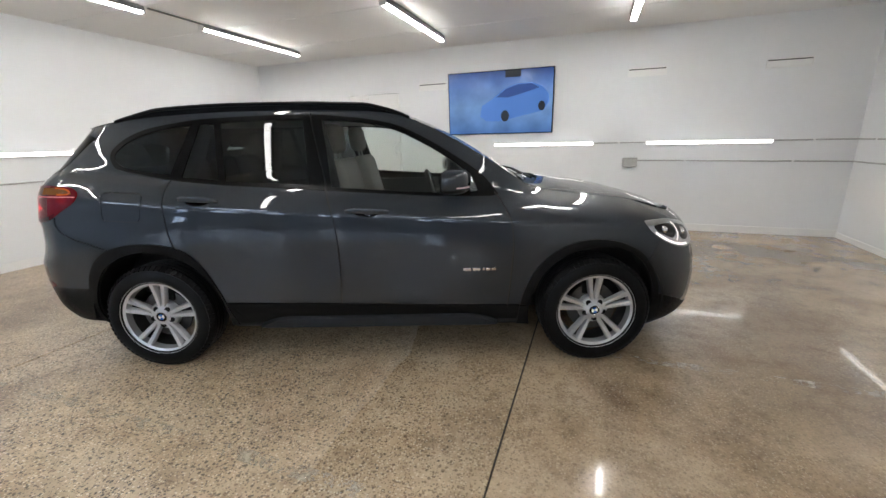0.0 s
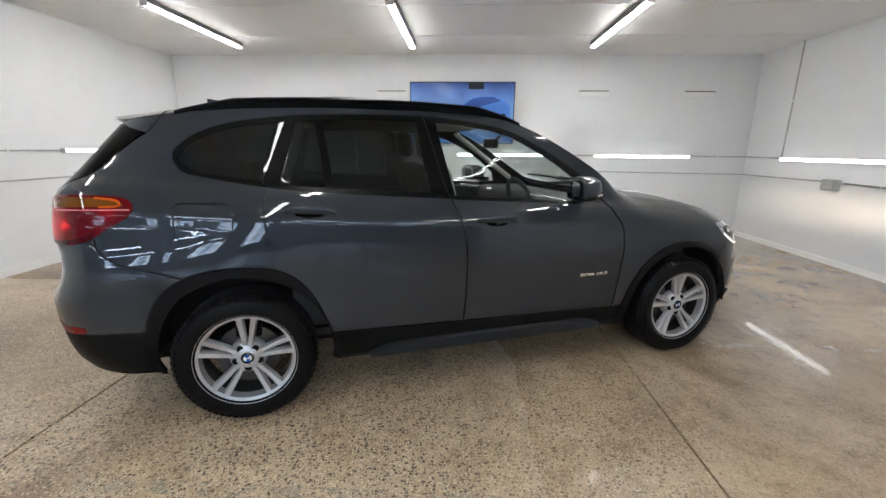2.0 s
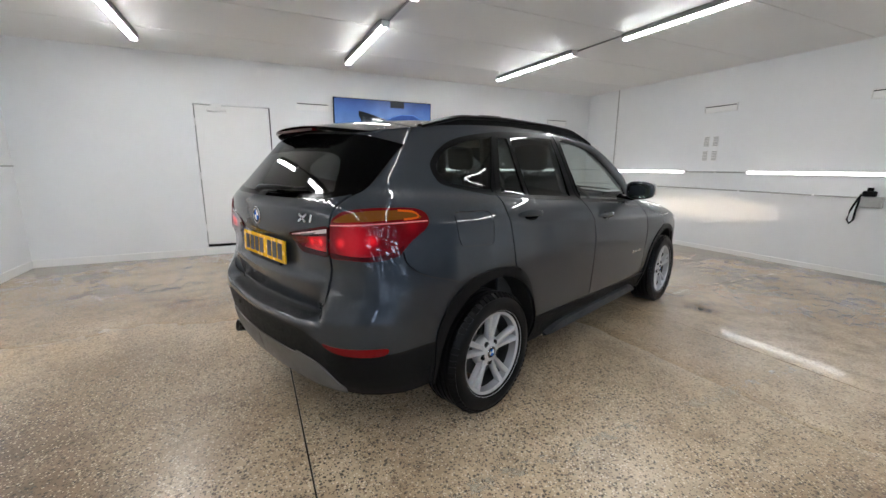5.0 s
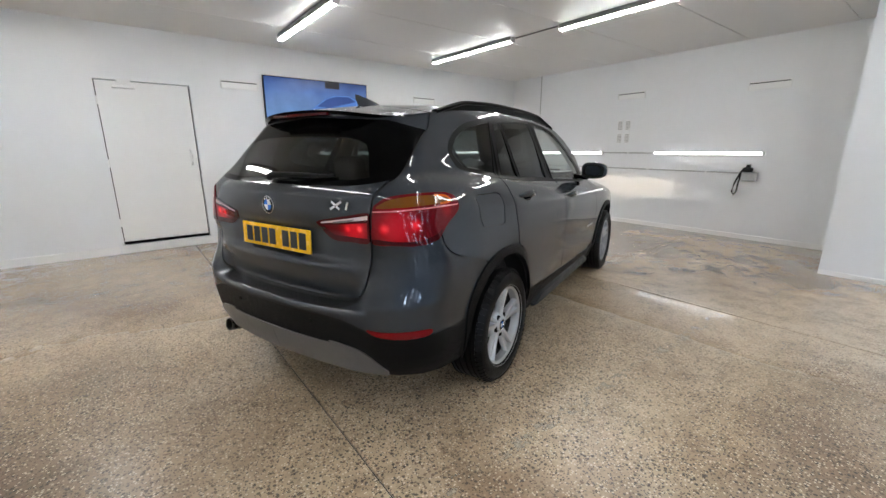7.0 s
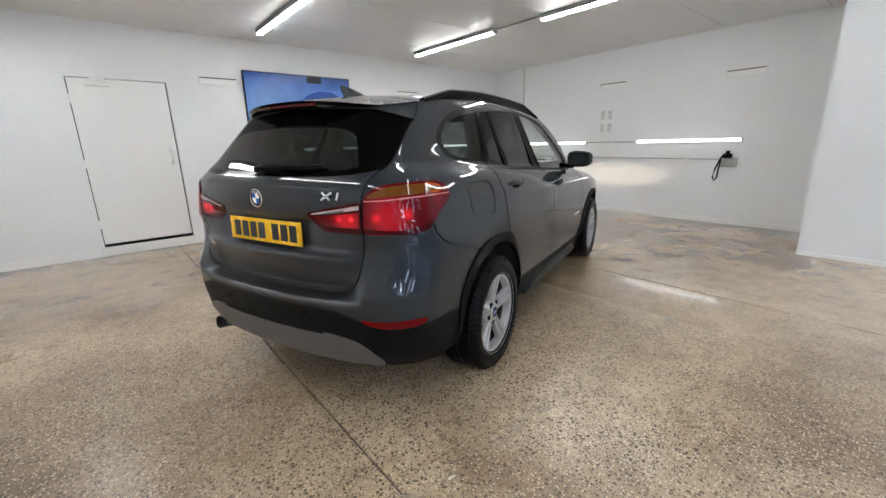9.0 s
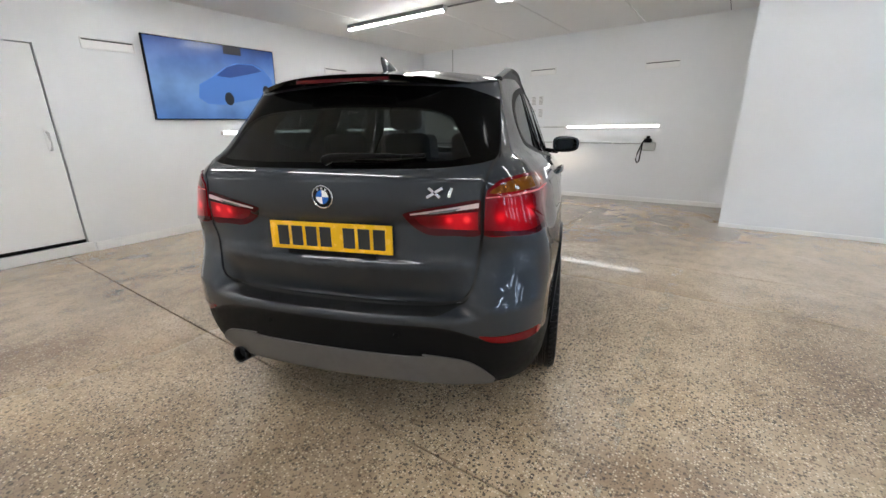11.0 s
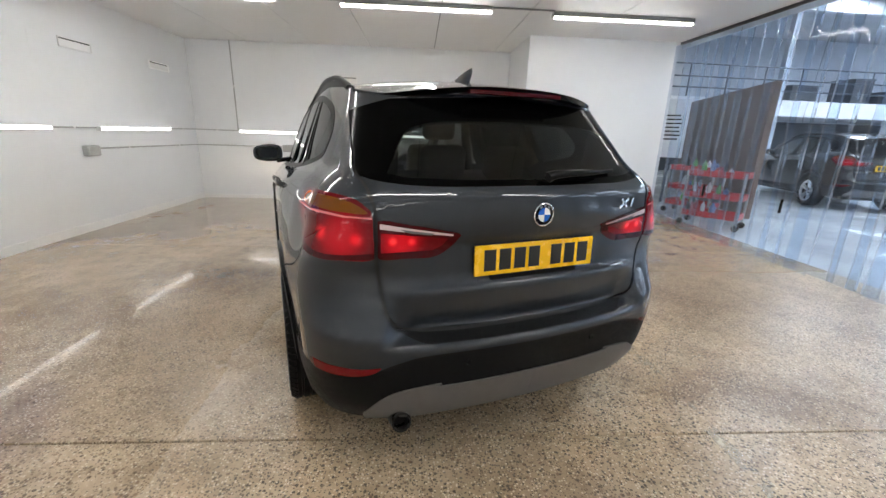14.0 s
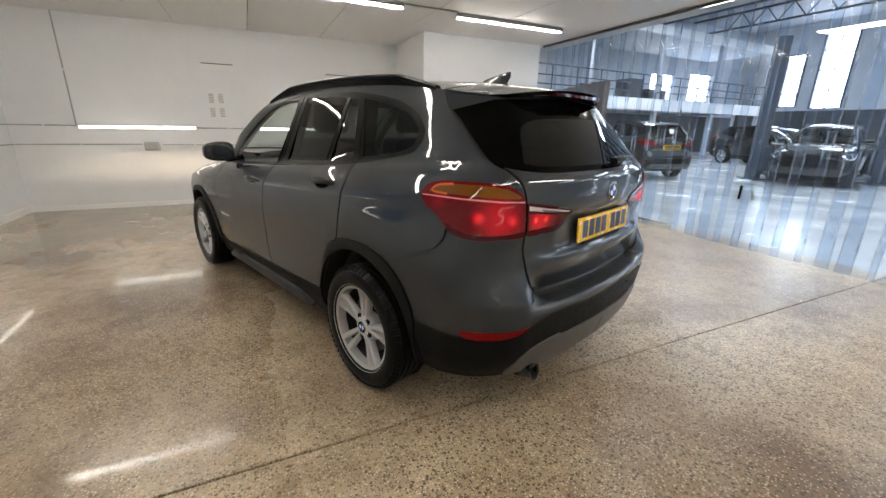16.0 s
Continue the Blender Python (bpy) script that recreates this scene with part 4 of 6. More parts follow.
def along(points, n=8, closed=False):
    """A smooth line through points (centripetal-like Catmull-Rom), n steps from point to point."""
    p = [np.array(q, float) for q in points]
    out = []
    last = len(p) if closed else len(p) - 1
    for i in range(last):
        a, b = p[i], p[(i + 1) % len(p)]
        z = p[i - 1] if i or closed else 2 * a - b
        c = p[(i + 2) % len(p)] if closed or i + 2 < len(p) else 2 * b - a
        for k in range(n):
            t = k / n
            out.append(0.5 * (2 * a + (b - z) * t + (2 * z - 5 * a + 4 * b - c) * t * t + (3 * a - z - 3 * b + c) * t ** 3))
    if not closed:
        out.append(p[-1])
    return np.array(out)


def ribbon(points, width, n=8):
    """A thin closed strip along a smooth line: the gap between two panels."""
    line = along(points, n)
    d = np.gradient(line, axis=0)
    d /= np.linalg.norm(d, axis=1)[:, None]
    off = np.stack([-d[:, 1], d[:, 0]], 1) * width / 2
    return np.concatenate([line + off, (line - off)[::-1]])


def shrink(poly, by):
    """The outline moved inwards."""
    p = np.array(poly)
    a = 0.5 * np.sum(p[:, 0] * np.roll(p[:, 1], -1) - np.roll(p[:, 0], -1) * p[:, 1])
    d = np.roll(p, -1, 0) - np.roll(p, 1, 0)
    d /= np.linalg.norm(d, axis=1)[:, None]
    return p + np.stack([-d[:, 1], d[:, 0]], 1) * by * (1 if a > 0 else -1)


def within(poly, pts):
    poly, x, y = np.asarray(poly), pts[:, 0], pts[:, 1]
    hit = np.zeros(len(pts), bool)
    x0, y0 = poly[:, 0], poly[:, 1]
    x1, y1 = np.roll(x0, -1), np.roll(y0, -1)
    for a, b, c, d in zip(x0, y0, x1, y1):
        if b != d:
            hit ^= ((b > y) != (d > y)) & (x < (c - a) * (y - b) / (d - b) + a)
    return hit


R = S_REAR
dlo = along([(-0.264, 1.30), (-0.228, 1.350), (-0.172, 1.393), (-0.09, 1.432), (0.03, 1.464), (0.27, 1.498), (0.45, 1.508), (0.62, 1.514), (0.96, 1.516), (1.133, 1.503), (1.305, 1.483), (1.477, 1.446),
             (1.646, 1.370), (1.815, 1.271), (1.982, 1.157), (2.065, 1.062), (2.062, 1.03), (1.81, 1.032), (1.48, 1.052), (1.15, 1.072), (0.816, 1.097), (0.485, 1.120), (0.142, 1.154), (-0.04, 1.184), (-0.15, 1.205), (-0.215, 1.224), (-0.243, 1.258)], 6, True)
quarter_glass = along([(-0.225, 1.300), (-0.190, 1.343), (-0.138, 1.380), (-0.058, 1.412), (0.078, 1.445), (0.235, 1.465), (0.238, 1.455), (0.133, 1.190), (0.125, 1.182), (-0.042, 1.206), (-0.15, 1.226), (-0.205, 1.258)], 5, True)
rear_pane_a = np.array([(0.300, 1.467), (0.385, 1.471), (0.425, 1.145), (0.203, 1.166)])
rear_pane_b = np.array([(0.422, 1.477), (0.626, 1.488), (0.915, 1.490), (0.962, 1.110), (0.807, 1.119), (0.466, 1.141)])
front_pane = np.concatenate([along([(1.03, 1.484), (1.135, 1.479), (1.306, 1.459), (1.477, 1.416), (1.646, 1.334), (1.781, 1.253), (1.93, 1.14)], 5), [(1.965, 1.055), (1.81, 1.043), (1.477, 1.066), (1.100, 1.093)]])
rear_black = np.concatenate([along([(R - 0.02, 1.163), (-1.25, 1.163), (-1.076, 1.163), (-0.974, 1.169), (-0.90, 1.178), (-0.845, 1.188), (-0.815, 1.198), (-0.792, 1.222), (-0.765, 1.262), (-0.735, 1.300), (-0.698, 1.338), (-0.648, 1.373), (-0.575, 1.404)], 5), [(-0.80, 1.426), (-0.98, 1.448), (R - 0.02, 1.475)]])
# glass ends low: the black frame above it also paints the spoiler's shade
rear_clear = np.concatenate([[(R - 0.02, 1.183), (-1.20, 1.183), (-1.0, 1.189), (-0.935, 1.200)], along([(-0.935, 1.204), (-0.96, 1.245), (-0.99, 1.296), (-1.05, 1.345), (-1.18, 1.372), (R - 0.02, 1.38)], 6)])
lamp_out = along([(-0.452, 1.072), (-0.475, 1.104), (-0.54, 1.123), (-0.62, 1.130), (-0.738, 1.132), (-0.83, 1.122), (-0.868, 1.100), (-0.886, 1.075), (-0.889, 1.0), (-0.889, 0.932), (-0.80, 0.927), (-0.715, 0.922), (-0.63, 0.936), (-0.56, 0.990), (-0.475, 1.038)], 5, True)
lamp_amber = along([(-0.505, 1.082), (-0.535, 1.104), (-0.60, 1.118), (-0.66, 1.121), (-0.738, 1.122), (-0.815, 1.113), (-0.855, 1.096), (-0.872, 1.078), (-0.80, 1.079), (-0.66, 1.083)], 5, True)
lamp_bar = np.array([(-0.462, 1.070), (-0.66, 1.0725), (-0.886, 1.066), (-0.886, 1.061), (-0.66, 1.0675), (-0.462, 1.0655)])
amber_edge = ribbon([(-0.63, 1.1195), (-0.555, 1.110), (-0.520, 1.095), (-0.530, 1.084), (-0.60, 1.0815)], 0.008, 6)
lamp_foot = along([(-0.889, 0.950), (-0.80, 0.944), (-0.72, 0.941), (-0.64, 0.956), (-0.60, 0.975), (-0.62, 0.938), (-0.715, 0.9225), (-0.80, 0.9275), (-0.889, 0.932)], 4, True)
lamp_in = along([(-0.904, 1.056), (-1.0, 1.042), (-1.09, 1.025), (-1.162, 1.008), (-1.158, 0.99), (-1.135, 0.958), (-1.075, 0.929), (-0.99, 0.927), (-0.904, 0.932), (-0.902, 1.0)], 5, True)
lamp_in_bar = np.array([(-0.908, 1.047), (-1.0, 1.030), (-1.14, 1.007), (-1.14, 1.002), (-1.0, 1.017), (-0.908, 1.030)])
lamp_in_field = np.array([(-0.910, 1.017), (-1.0, 1.006), (-1.125, 0.994), (-1.105, 0.968), (-1.07, 0.952), (-0.910, 0.950)])
lamp_in_dark = np.array([(-0.965, 1.030), (-1.0, 1.0235), (-1.075, 1.0125), (-1.068, 1.006), (-1.0, 1.0145), (-0.985, 1.0185)])
reflector = along([(-0.665, 0.546), (-0.74, 0.552), (-0.85, 0.556), (-0.908, 0.560), (-0.868, 0.532), (-0.78, 0.517), (-0.68, 0.517)], 4, True)
tail_seam = [(-0.40, 1.52), (-0.468, 1.474), (-0.528, 1.431), (-0.571, 1.407), (-0.645, 1.377), (-0.695, 1.343), (-0.732, 1.304), (-0.762, 1.266), (-0.789, 1.226), (-0.812, 1.201), (-0.845, 1.180), (-0.872, 1.150), (-0.886, 1.118), (-0.8965, 1.07), (-0.8965, 0.92), (-0.912, 0.80), (-0.936, 0.714), (-0.993, 0.663), (-1.14, 0.652), (R - 0.02, 0.651)]
tail_line = along(tail_seam, 8)
ledge = np.concatenate([along([(-0.914, 0.795), (-0.938, 0.714), (-0.993, 0.663), (-1.14, 0.652), (R - 0.02, 0.651)], 6), along([(R - 0.02, 0.629), (-1.149, 0.629), (-1.023, 0.634), (-0.952, 0.674), (-0.926, 0.74)], 6)])
clad_top = along([(-0.385, 0.50), (-0.432, 0.515), (-0.66, 0.517), (-0.78, 0.517), (-0.868, 0.532), (-0.915, 0.555), (-0.977, 0.578), (-1.032, 0.590), (-1.153, 0.593), (R - 0.02, 0.592)], 6)
clad_rear = np.concatenate([clad_top, [(R - 0.02, 0.2), (-0.385, 0.2)]])
diffuser = np.concatenate([along([(-0.845, 0.345), (-0.905, 0.419), (-0.972, 0.453), (-1.095, 0.467), (-1.107, 0.455), (R - 0.02, 0.458)], 5), [(R - 0.02, 0.2), (-0.86, 0.2)]])
arch_r = along([(-0.432, 0.20), (-0.435, 0.40), (-0.428, 0.542), (-0.385, 0.633), (-0.32, 0.705), (-0.223, 0.762), (-0.113, 0.791), (0.023, 0.797), (0.152, 0.778), (0.244, 0.736), (0.324, 0.642), (0.383, 0.513), (0.425, 0.395), (0.46, 0.20)], 6)
well_r = np.array([(-0.385, 0.15)] + [(0.415 * -math.cos(a), 0.335 + 0.415 * math.sin(a)) for a in np.linspace(-0.25, math.pi + 0.25, 40)] + [(0.385, 0.15)])
arch_f = along([(2.205, 0.20), (2.211, 0.343), (2.229, 0.443), (2.274, 0.553), (2.352, 0.659), (2.461, 0.738), (2.591, 0.775), (2.724, 0.771), (2.847, 0.733), (2.965, 0.656), (3.06, 0.53), (3.10, 0.42), (3.11, 0.20)], 6)
well_f = np.array([(2.67 - 0.385, 0.15)] + [(2.67 - 0.402 * math.cos(a), 0.335 + 0.402 * math.sin(a)) for a in np.linspace(-0.25, math.pi + 0.25, 40)] + [(2.67 + 0.385, 0.15)])
sill_line = along([(0.40, 0.415), (1.108, 0.397), (2.147, 0.368), (2.25, 0.365)], 6)
sill = np.concatenate([sill_line, [(2.25, 0.15), (0.40, 0.15)]])
fuel = along([(-0.232, 1.088), (-0.12, 1.090), (-0.02, 1.086), (0.008, 1.062), (0.002, 1.0), (-0.006, 0.945), (-0.03, 0.926), (-0.13, 0.930), (-0.215, 0.936), (-0.236, 0.958), (-0.240, 1.03)], 5, True)
b_seam = [(0.958, 1.525), (1.002, 1.343), (1.069, 1.085), (1.109, 0.965), (1.136, 0.818), (1.139, 0.609), (1.125, 0.39)]
f_seam = [(2.062, 1.045), (2.085, 1.02), (2.12, 0.958), (2.149, 0.89), (2.162, 0.80), (2.162, 0.697), (2.151, 0.519), (2.137, 0.36)]
r_seam = [(0.150, 1.156), (0.138, 1.077), (0.137, 1.032), (0.143, 0.968), (0.154, 0.87), (0.17, 0.786), (0.20, 0.755)]
q_seam = [(-0.600, 0.95), (-0.585, 0.905), (-0.54, 0.862), (-0.465, 0.829), (-0.349, 0.799), (-0.225, 0.762)]
n_seam = [(3.05, 0.80), (3.03, 0.72), (2.99, 0.64), (2.97, 0.63)]
head_lamp = along([(2.945, 0.862), (2.965, 0.873), (3.06, 0.872), (3.182, 0.868), (3.32, 0.852), (3.46, 0.825), (3.50, 0.79), (3.42, 0.715), (3.34, 0.695), (3.25, 0.703), (3.169, 0.722), (3.064, 0.764), (2.985, 0.815)], 5, True)
lamp_mask = along([(3.01, 0.842), (3.10, 0.848), (3.19, 0.840), (3.215, 0.80), (3.17, 0.765), (3.09, 0.785), (3.03, 0.815)], 4, True)
lamp_mask_b = along([(3.25, 0.835), (3.33, 0.825), (3.41, 0.805), (3.39, 0.755), (3.31, 0.738), (3.25, 0.765)], 4, True)
running_light = ribbon([(3.02, 0.803), (3.09, 0.766), (3.18, 0.733), (3.26, 0.718), (3.33, 0.712)], 0.012, 6)
running_light_b = ribbon([(3.225, 0.85), (3.235, 0.80), (3.21, 0.745)], 0.012, 6)
grille = np.array([(3.56, 0.80), (3.56, 0.50), (S_NOSE + 0.02, 0.50), (S_NOSE + 0.02, 0.80)])
front_clad = np.array([(3.05, 0.2), (3.10, 0.42), (3.30, 0.36), (3.45, 0.30), (S_NOSE + 0.02, 0.30), (S_NOSE + 0.02, 0.1), (3.05, 0.1)])
front_door = np.concatenate([along(b_seam, 8), along(f_seam, 8)[::-1], [(2.0, 1.6)]])
rear_door = np.concatenate([along(r_seam, 8), [(0.5, 0.3), (1.125, 0.3)], along(b_seam, 8)[::-1], [(0.27, 1.525)]])
tailgate = np.concatenate([tail_line, [(R - 0.1, 0.65), (R - 0.1, 1.6)]])
bumper_rear = np.concatenate([along(q_seam, 8), [(-0.2, 0.15), (R - 0.1, 0.15), (R - 0.1, 0.65)], tail_line[::-1][: 8 * 7]])
bumper_front = np.concatenate([along(n_seam, 8), [(2.9, 0.1), (S_NOSE + 0.05, 0.1), (S_NOSE + 0.05, 1.0), (3.5, 0.9), (3.2, 0.8)]])
GAP = 0.009
CUTS = [ribbon(b_seam, GAP), ribbon(f_seam, GAP), ribbon(r_seam, GAP), ribbon(q_seam, 0.007), ribbon(tail_seam, 0.010), ribbon([(p[0], p[1]) for p in np.concatenate([fuel, fuel[:1]])[::2]], 0.006, 2), ribbon(n_seam, 0.004),
        ribbon([(p[0], p[1]) for p in sill_line[::4]], 0.006, 4)]
# first the region that wins; a name that starts with a dash is left open
REGIONS = ([("-gap", c, None) for c in CUTS] + [("-well", well_r, None), ("-well", well_f, None),
           ("quarter_window", quarter_glass, TINTED), ("rear_vent_window", rear_pane_a, TINTED), ("rear_window_glass", rear_pane_b, TINTED), ("front_window_glass", front_pane, CLEAR),
           ("tailgate_glass", rear_clear, TINTED), ("window_trim", dlo, SATIN_BLACK), ("tailgate_black_frame", rear_black, TAIL_BLACK),
           ("amber_edge", amber_edge, LENS_ORANGE), ("amber_lens", lamp_amber, LENS_AMBER), ("light_bar", lamp_bar, LENS_PINK), ("lamp_foot", lamp_foot, LENS_DEEP), ("tail_lamp", lamp_out, LENS_OUTER),
           ("reversing_lens", lamp_in_dark, LENS_GREY), ("inner_light_bar", lamp_in_bar, LENS_WHITE), ("inner_lens", lamp_in_field, LENS_INNER), ("tailgate_lamp", lamp_in, LENS_DEEP), ("reflector", reflector, REFLECTOR),
           ("bumper_ledge", ledge, CLADDING), ("diffuser", diffuser, SILVER_TRIM),
           ("arch_cladding_front", arch_f, CLADDING), ("arch_cladding_rear", arch_r, CLADDING), ("bumper_cladding", clad_rear, CLADDING), ("sill_cladding", sill, CLADDING),
           ("lamp_mask", lamp_mask, GLOSS_BLACK), ("lamp_mask", lamp_mask_b, GLOSS_BLACK), ("running_light", running_light, DRL), ("running_light", running_light_b, DRL), ("head_lamp", head_lamp, HEADLIGHT), ("front_grille", grille, GLOSS_BLACK), ("front_cladding", front_clad, CLADDING),
           ("fuel_flap", fuel, PAINT), ("tailgate", tailgate, PAINT), ("rear_bumper", bumper_rear, PAINT), ("front_bumper", bumper_front, PAINT),
           ("front_door", front_door, PAINT), ("rear_door", rear_door, PAINT)])


def low_edge(s):
    return np.interp(s, [R, -1.03, -0.86, -0.6, -0.43, 0.4, 0.5, 2.1, 2.25, 3.0, 3.3, S_NOSE], [0.325, 0.322, 0.315, 0.285, 0.278, 0.25, 0.24, 0.225, 0.22, 0.18, 0.16, 0.17])


def top_edge(s):
    side = EDGE(np.maximum(s, XA))
    rear = np.interp(s, [R, -1.2, -0.93, -0.6, -0.43, XA], [1.478, 1.472, 1.462, 1.474, 1.490, float(EDGE(XA))])
    nose_top = np.interp(s, [XB, 3.1, 3.3, 3.5, 3.7, S_NOSE], [float(EDGE(XB)), 0.962, 0.922, 0.890, 0.872, 0.86])
    return np.where(s < XA, rear, np.where(s > XB, nose_top, side))


def cut_panels():
    step = 0.026
    ss = np.arange(R + 0.013, S_NOSE, step)
    pts = [(s, z) for i, s in enumerate(ss) for z in np.arange(0.17 + (i % 2) * step / 2, 1.56, step)]
    coords, edges = [], []

    def add(poly, closed=True):
        base = len(coords)
        coords.extend(Vector((float(a), float(b))) for a, b in poly)
        n = len(poly)
        edges.extend((base + i, base + (i + 1) % n) for i in range(n if closed else n - 1))

    line = np.linspace(R, S_NOSE, 260)
    lo, hi = low_edge(line), top_edge(line)
    add(np.concatenate([np.stack([line, lo], 1), np.stack([line, hi], 1)[::-1]]))
    for _, poly, _ in REGIONS:
        add(poly)
    for z in (0.597, 0.61, 0.622, 0.634, 0.646, 0.66, 0.675, 0.69, 0.71, 0.74, 0.765, 0.785, 0.805, 0.82, 0.84, 0.98, 1.09, 1.115, 1.135, 1.15):
        add([(R + 0.012 * i, z) for i in range(50)], False)
    for dz in (0.935, 0.955, 0.975, 1.0):
        add([(x, dz - 0.064 * (x - 1.1)) for x in np.arange(-0.4, 2.9, 0.02)], False)
    near = np.array([tuple(c) for c in coords])
    keep = []
    grid = set((int(a / 0.009), int(b / 0.009)) for a, b in near)
    for s, z in pts:
        if (int(s / 0.009), int(z / 0.009)) not in grid and low_edge(s) + 0.008 < z < top_edge(s) - 0.006:
            keep.append(Vector((s, z)))
    coords.extend(keep)
    verts, _, faces, *_ = delaunay_2d_cdt(coords, edges, [], 0, 1e-5)
    v = np.array([tuple(p) for p in verts])
    f = np.array([t for t in faces if len(t) == 3])
    mid = v[f].mean(1)
    ok = (mid[:, 1] > low_edge(mid[:, 0])) & (mid[:, 1] < top_edge(mid[:, 0])) & (mid[:, 0] > R) & (mid[:, 0] < S_NOSE)
    f, mid = f[ok], mid[ok]
    owner = np.full(len(f), -1)
    for i in range(len(REGIONS) - 1, -1, -1):
        owner[within(REGIONS[i][1], mid)] = i
    return v, f, mid, owner


FV, FF, FMID, OWNER = cut_panels()
SKIN = skin(FV[:, 0], FV[:, 1])
h = np.where(FV[:, 0] > -0.60, 0.016, 0.004)
TS = skin(FV[:, 0] + h, FV[:, 1]) - skin(FV[:, 0] - h, FV[:, 1])
TZ = skin(FV[:, 0], FV[:, 1] + h) - skin(FV[:, 0], FV[:, 1] - h)
TS, TZ = TS / h[:, None], TZ / h[:, None]
NORMAL = np.cross(TS, TZ)
NORMAL /= np.linalg.norm(NORMAL, axis=1)[:, None]


def sheet(name, tris, mat, parent, side=1, both=False, proud=0.0, depth=0.010, label="", rim=True):
    """A panel from triangles of the skin, with its edges turned in; side -1: on the car's left; both: joined over the middle."""
    used = np.unique(tris)
    index = {int(u): i for i, u in enumerate(used)}
    P, N = SKIN[used] + NORMAL[used] * proud, NORMAL[used]
    T = np.vectorize(index.get)(tris)
    if both:
        on_mid = np.abs(FV[used, 0] - R) < 1e-4
        P = P.copy()
        P[on_mid, 1] = 0
    sides = (1, -1) if both else (side,)
    verts, faces, normals = [], [], []
    for sd in sides:
        flip = np.array([1, sd, 1])
        base = len(verts)
        p, n = P * flip, N * flip
        tri = T if sd == 1 else T[:, ::-1]
        verts.extend(map(tuple, p))
        faces.extend(tuple(int(base + i) for i in t) for t in tri)
        normals.extend([tuple(n[i]) for i in t] for t in tri)
        if rim:
            count = {}
            for t in tri:
                for a, b in ((t[0], t[1]), (t[1], t[2]), (t[2], t[0])):
                    count[(int(a), int(b))] = 1
            inner = {}
            for a, b in [e for e in count if (e[1], e[0]) not in count]:
                if both and on_mid[a] and on_mid[b]:
                    continue
                for w in (a, b):
                    if w not in inner:
                        inner[w] = len(verts)
                        verts.append(tuple(p[w] - n[w] * depth))
                face = (base + b, base + a, inner[a], inner[b])
                fn = Vector(np.cross(p[b] - p[a], n[a])).normalized()
                faces.append(face)
                normals.append([tuple(fn)] * 4)
    me = bpy.data.meshes.new(name)
    me.from_pydata(verts, [], faces)
    me.materials.append(mat)
    for pl in me.polygons:
        pl.use_smooth = True
    me.normals_split_custom_set([n for f in normals for n in f])
    ob = new(name, me)
    ob.parent = parent
    if label:
        ob["label"] = label
    return ob


SINGLE = {"tailgate_glass", "tailgate_black_frame", "tailgate", "rear_bumper", "front_bumper", "bumper_ledge", "bumper_cladding", "diffuser", "front_grille", "front_cladding"}
NICE = {"window_trim": "side_window_trim", "rear_window_glass": "rear_door_window", "front_window_glass": "front_door_window", "arch_cladding_front": "wheel_arch_cladding", "arch_cladding_rear": "wheel_arch_cladding"}
LABELS = {"tail_lamp": "red tail lamp with an amber strip", "quarter_window": "dark tinted quarter window", "diffuser": "matt silver lower bumper strip", "tailgate_glass": "dark tinted rear window", "head_lamp": "clear head lamp with lit rings"}
PROUD = {"tail_lamp": 0.006, "amber_lens": 0.006, "light_bar": 0.0075, "amber_edge": 0.0068, "tailgate_lamp": 0.005, "inner_light_bar": 0.0065, "reversing_lens": 0.0055, "lamp_foot": 0.006, "inner_lens": 0.005, "arch_cladding_front": 0.010, "arch_cladding_rear": 0.010,
         "sill_cladding": 0.004, "reflector": 0.002, "window_trim": 0.002, "diffuser": 0.007, "front_cladding": 0.004}
SUB = {"amber_lens": "tail_lamp", "light_bar": "tail_lamp", "amber_edge": "tail_lamp", "inner_light_bar": "tailgate_lamp", "reversing_lens": "tailgate_lamp", "inner_lens": "tailgate_lamp", "lamp_foot": "tail_lamp", "tailgate_lamp": "tailgate", "tailgate_glass": "tailgate", "tailgate_black_frame": "tailgate",
       "bumper_ledge": "rear_bumper", "bumper_cladding": "rear_bumper", "diffuser": "rear_bumper", "reflector": "rear_bumper", "fuel_flap": "side_frame", "lamp_mask": "head_lamp", "running_light": "head_lamp"}
MADE = {}


def build_region(name, tris, mat):
    sides = (0,) if name in SINGLE else (1,) if name == "fuel_flap" else (1, -1)
    for sd in sides:
        holder = SUB.get(name)
        parent = car
        if holder:
            parent = MADE.get((holder, sd), MADE.get((holder, 0), car))
            if parent is not car and parent.parent is not car:
                parent = car if parent.parent.parent is not None and parent.parent.parent is not car else parent
        whole = np.concatenate([tris, FLAP_SIDE]) if name == "side_frame" and sd == -1 else tris
        MADE[(name, sd)] = sheet(NICE.get(name, name), whole, mat, parent, sd or 1, sd == 0, PROUD.get(name, 0.0), 0.012 if "glass" not in name and "window" not in name else 0.004, LABELS.get(name, ""))


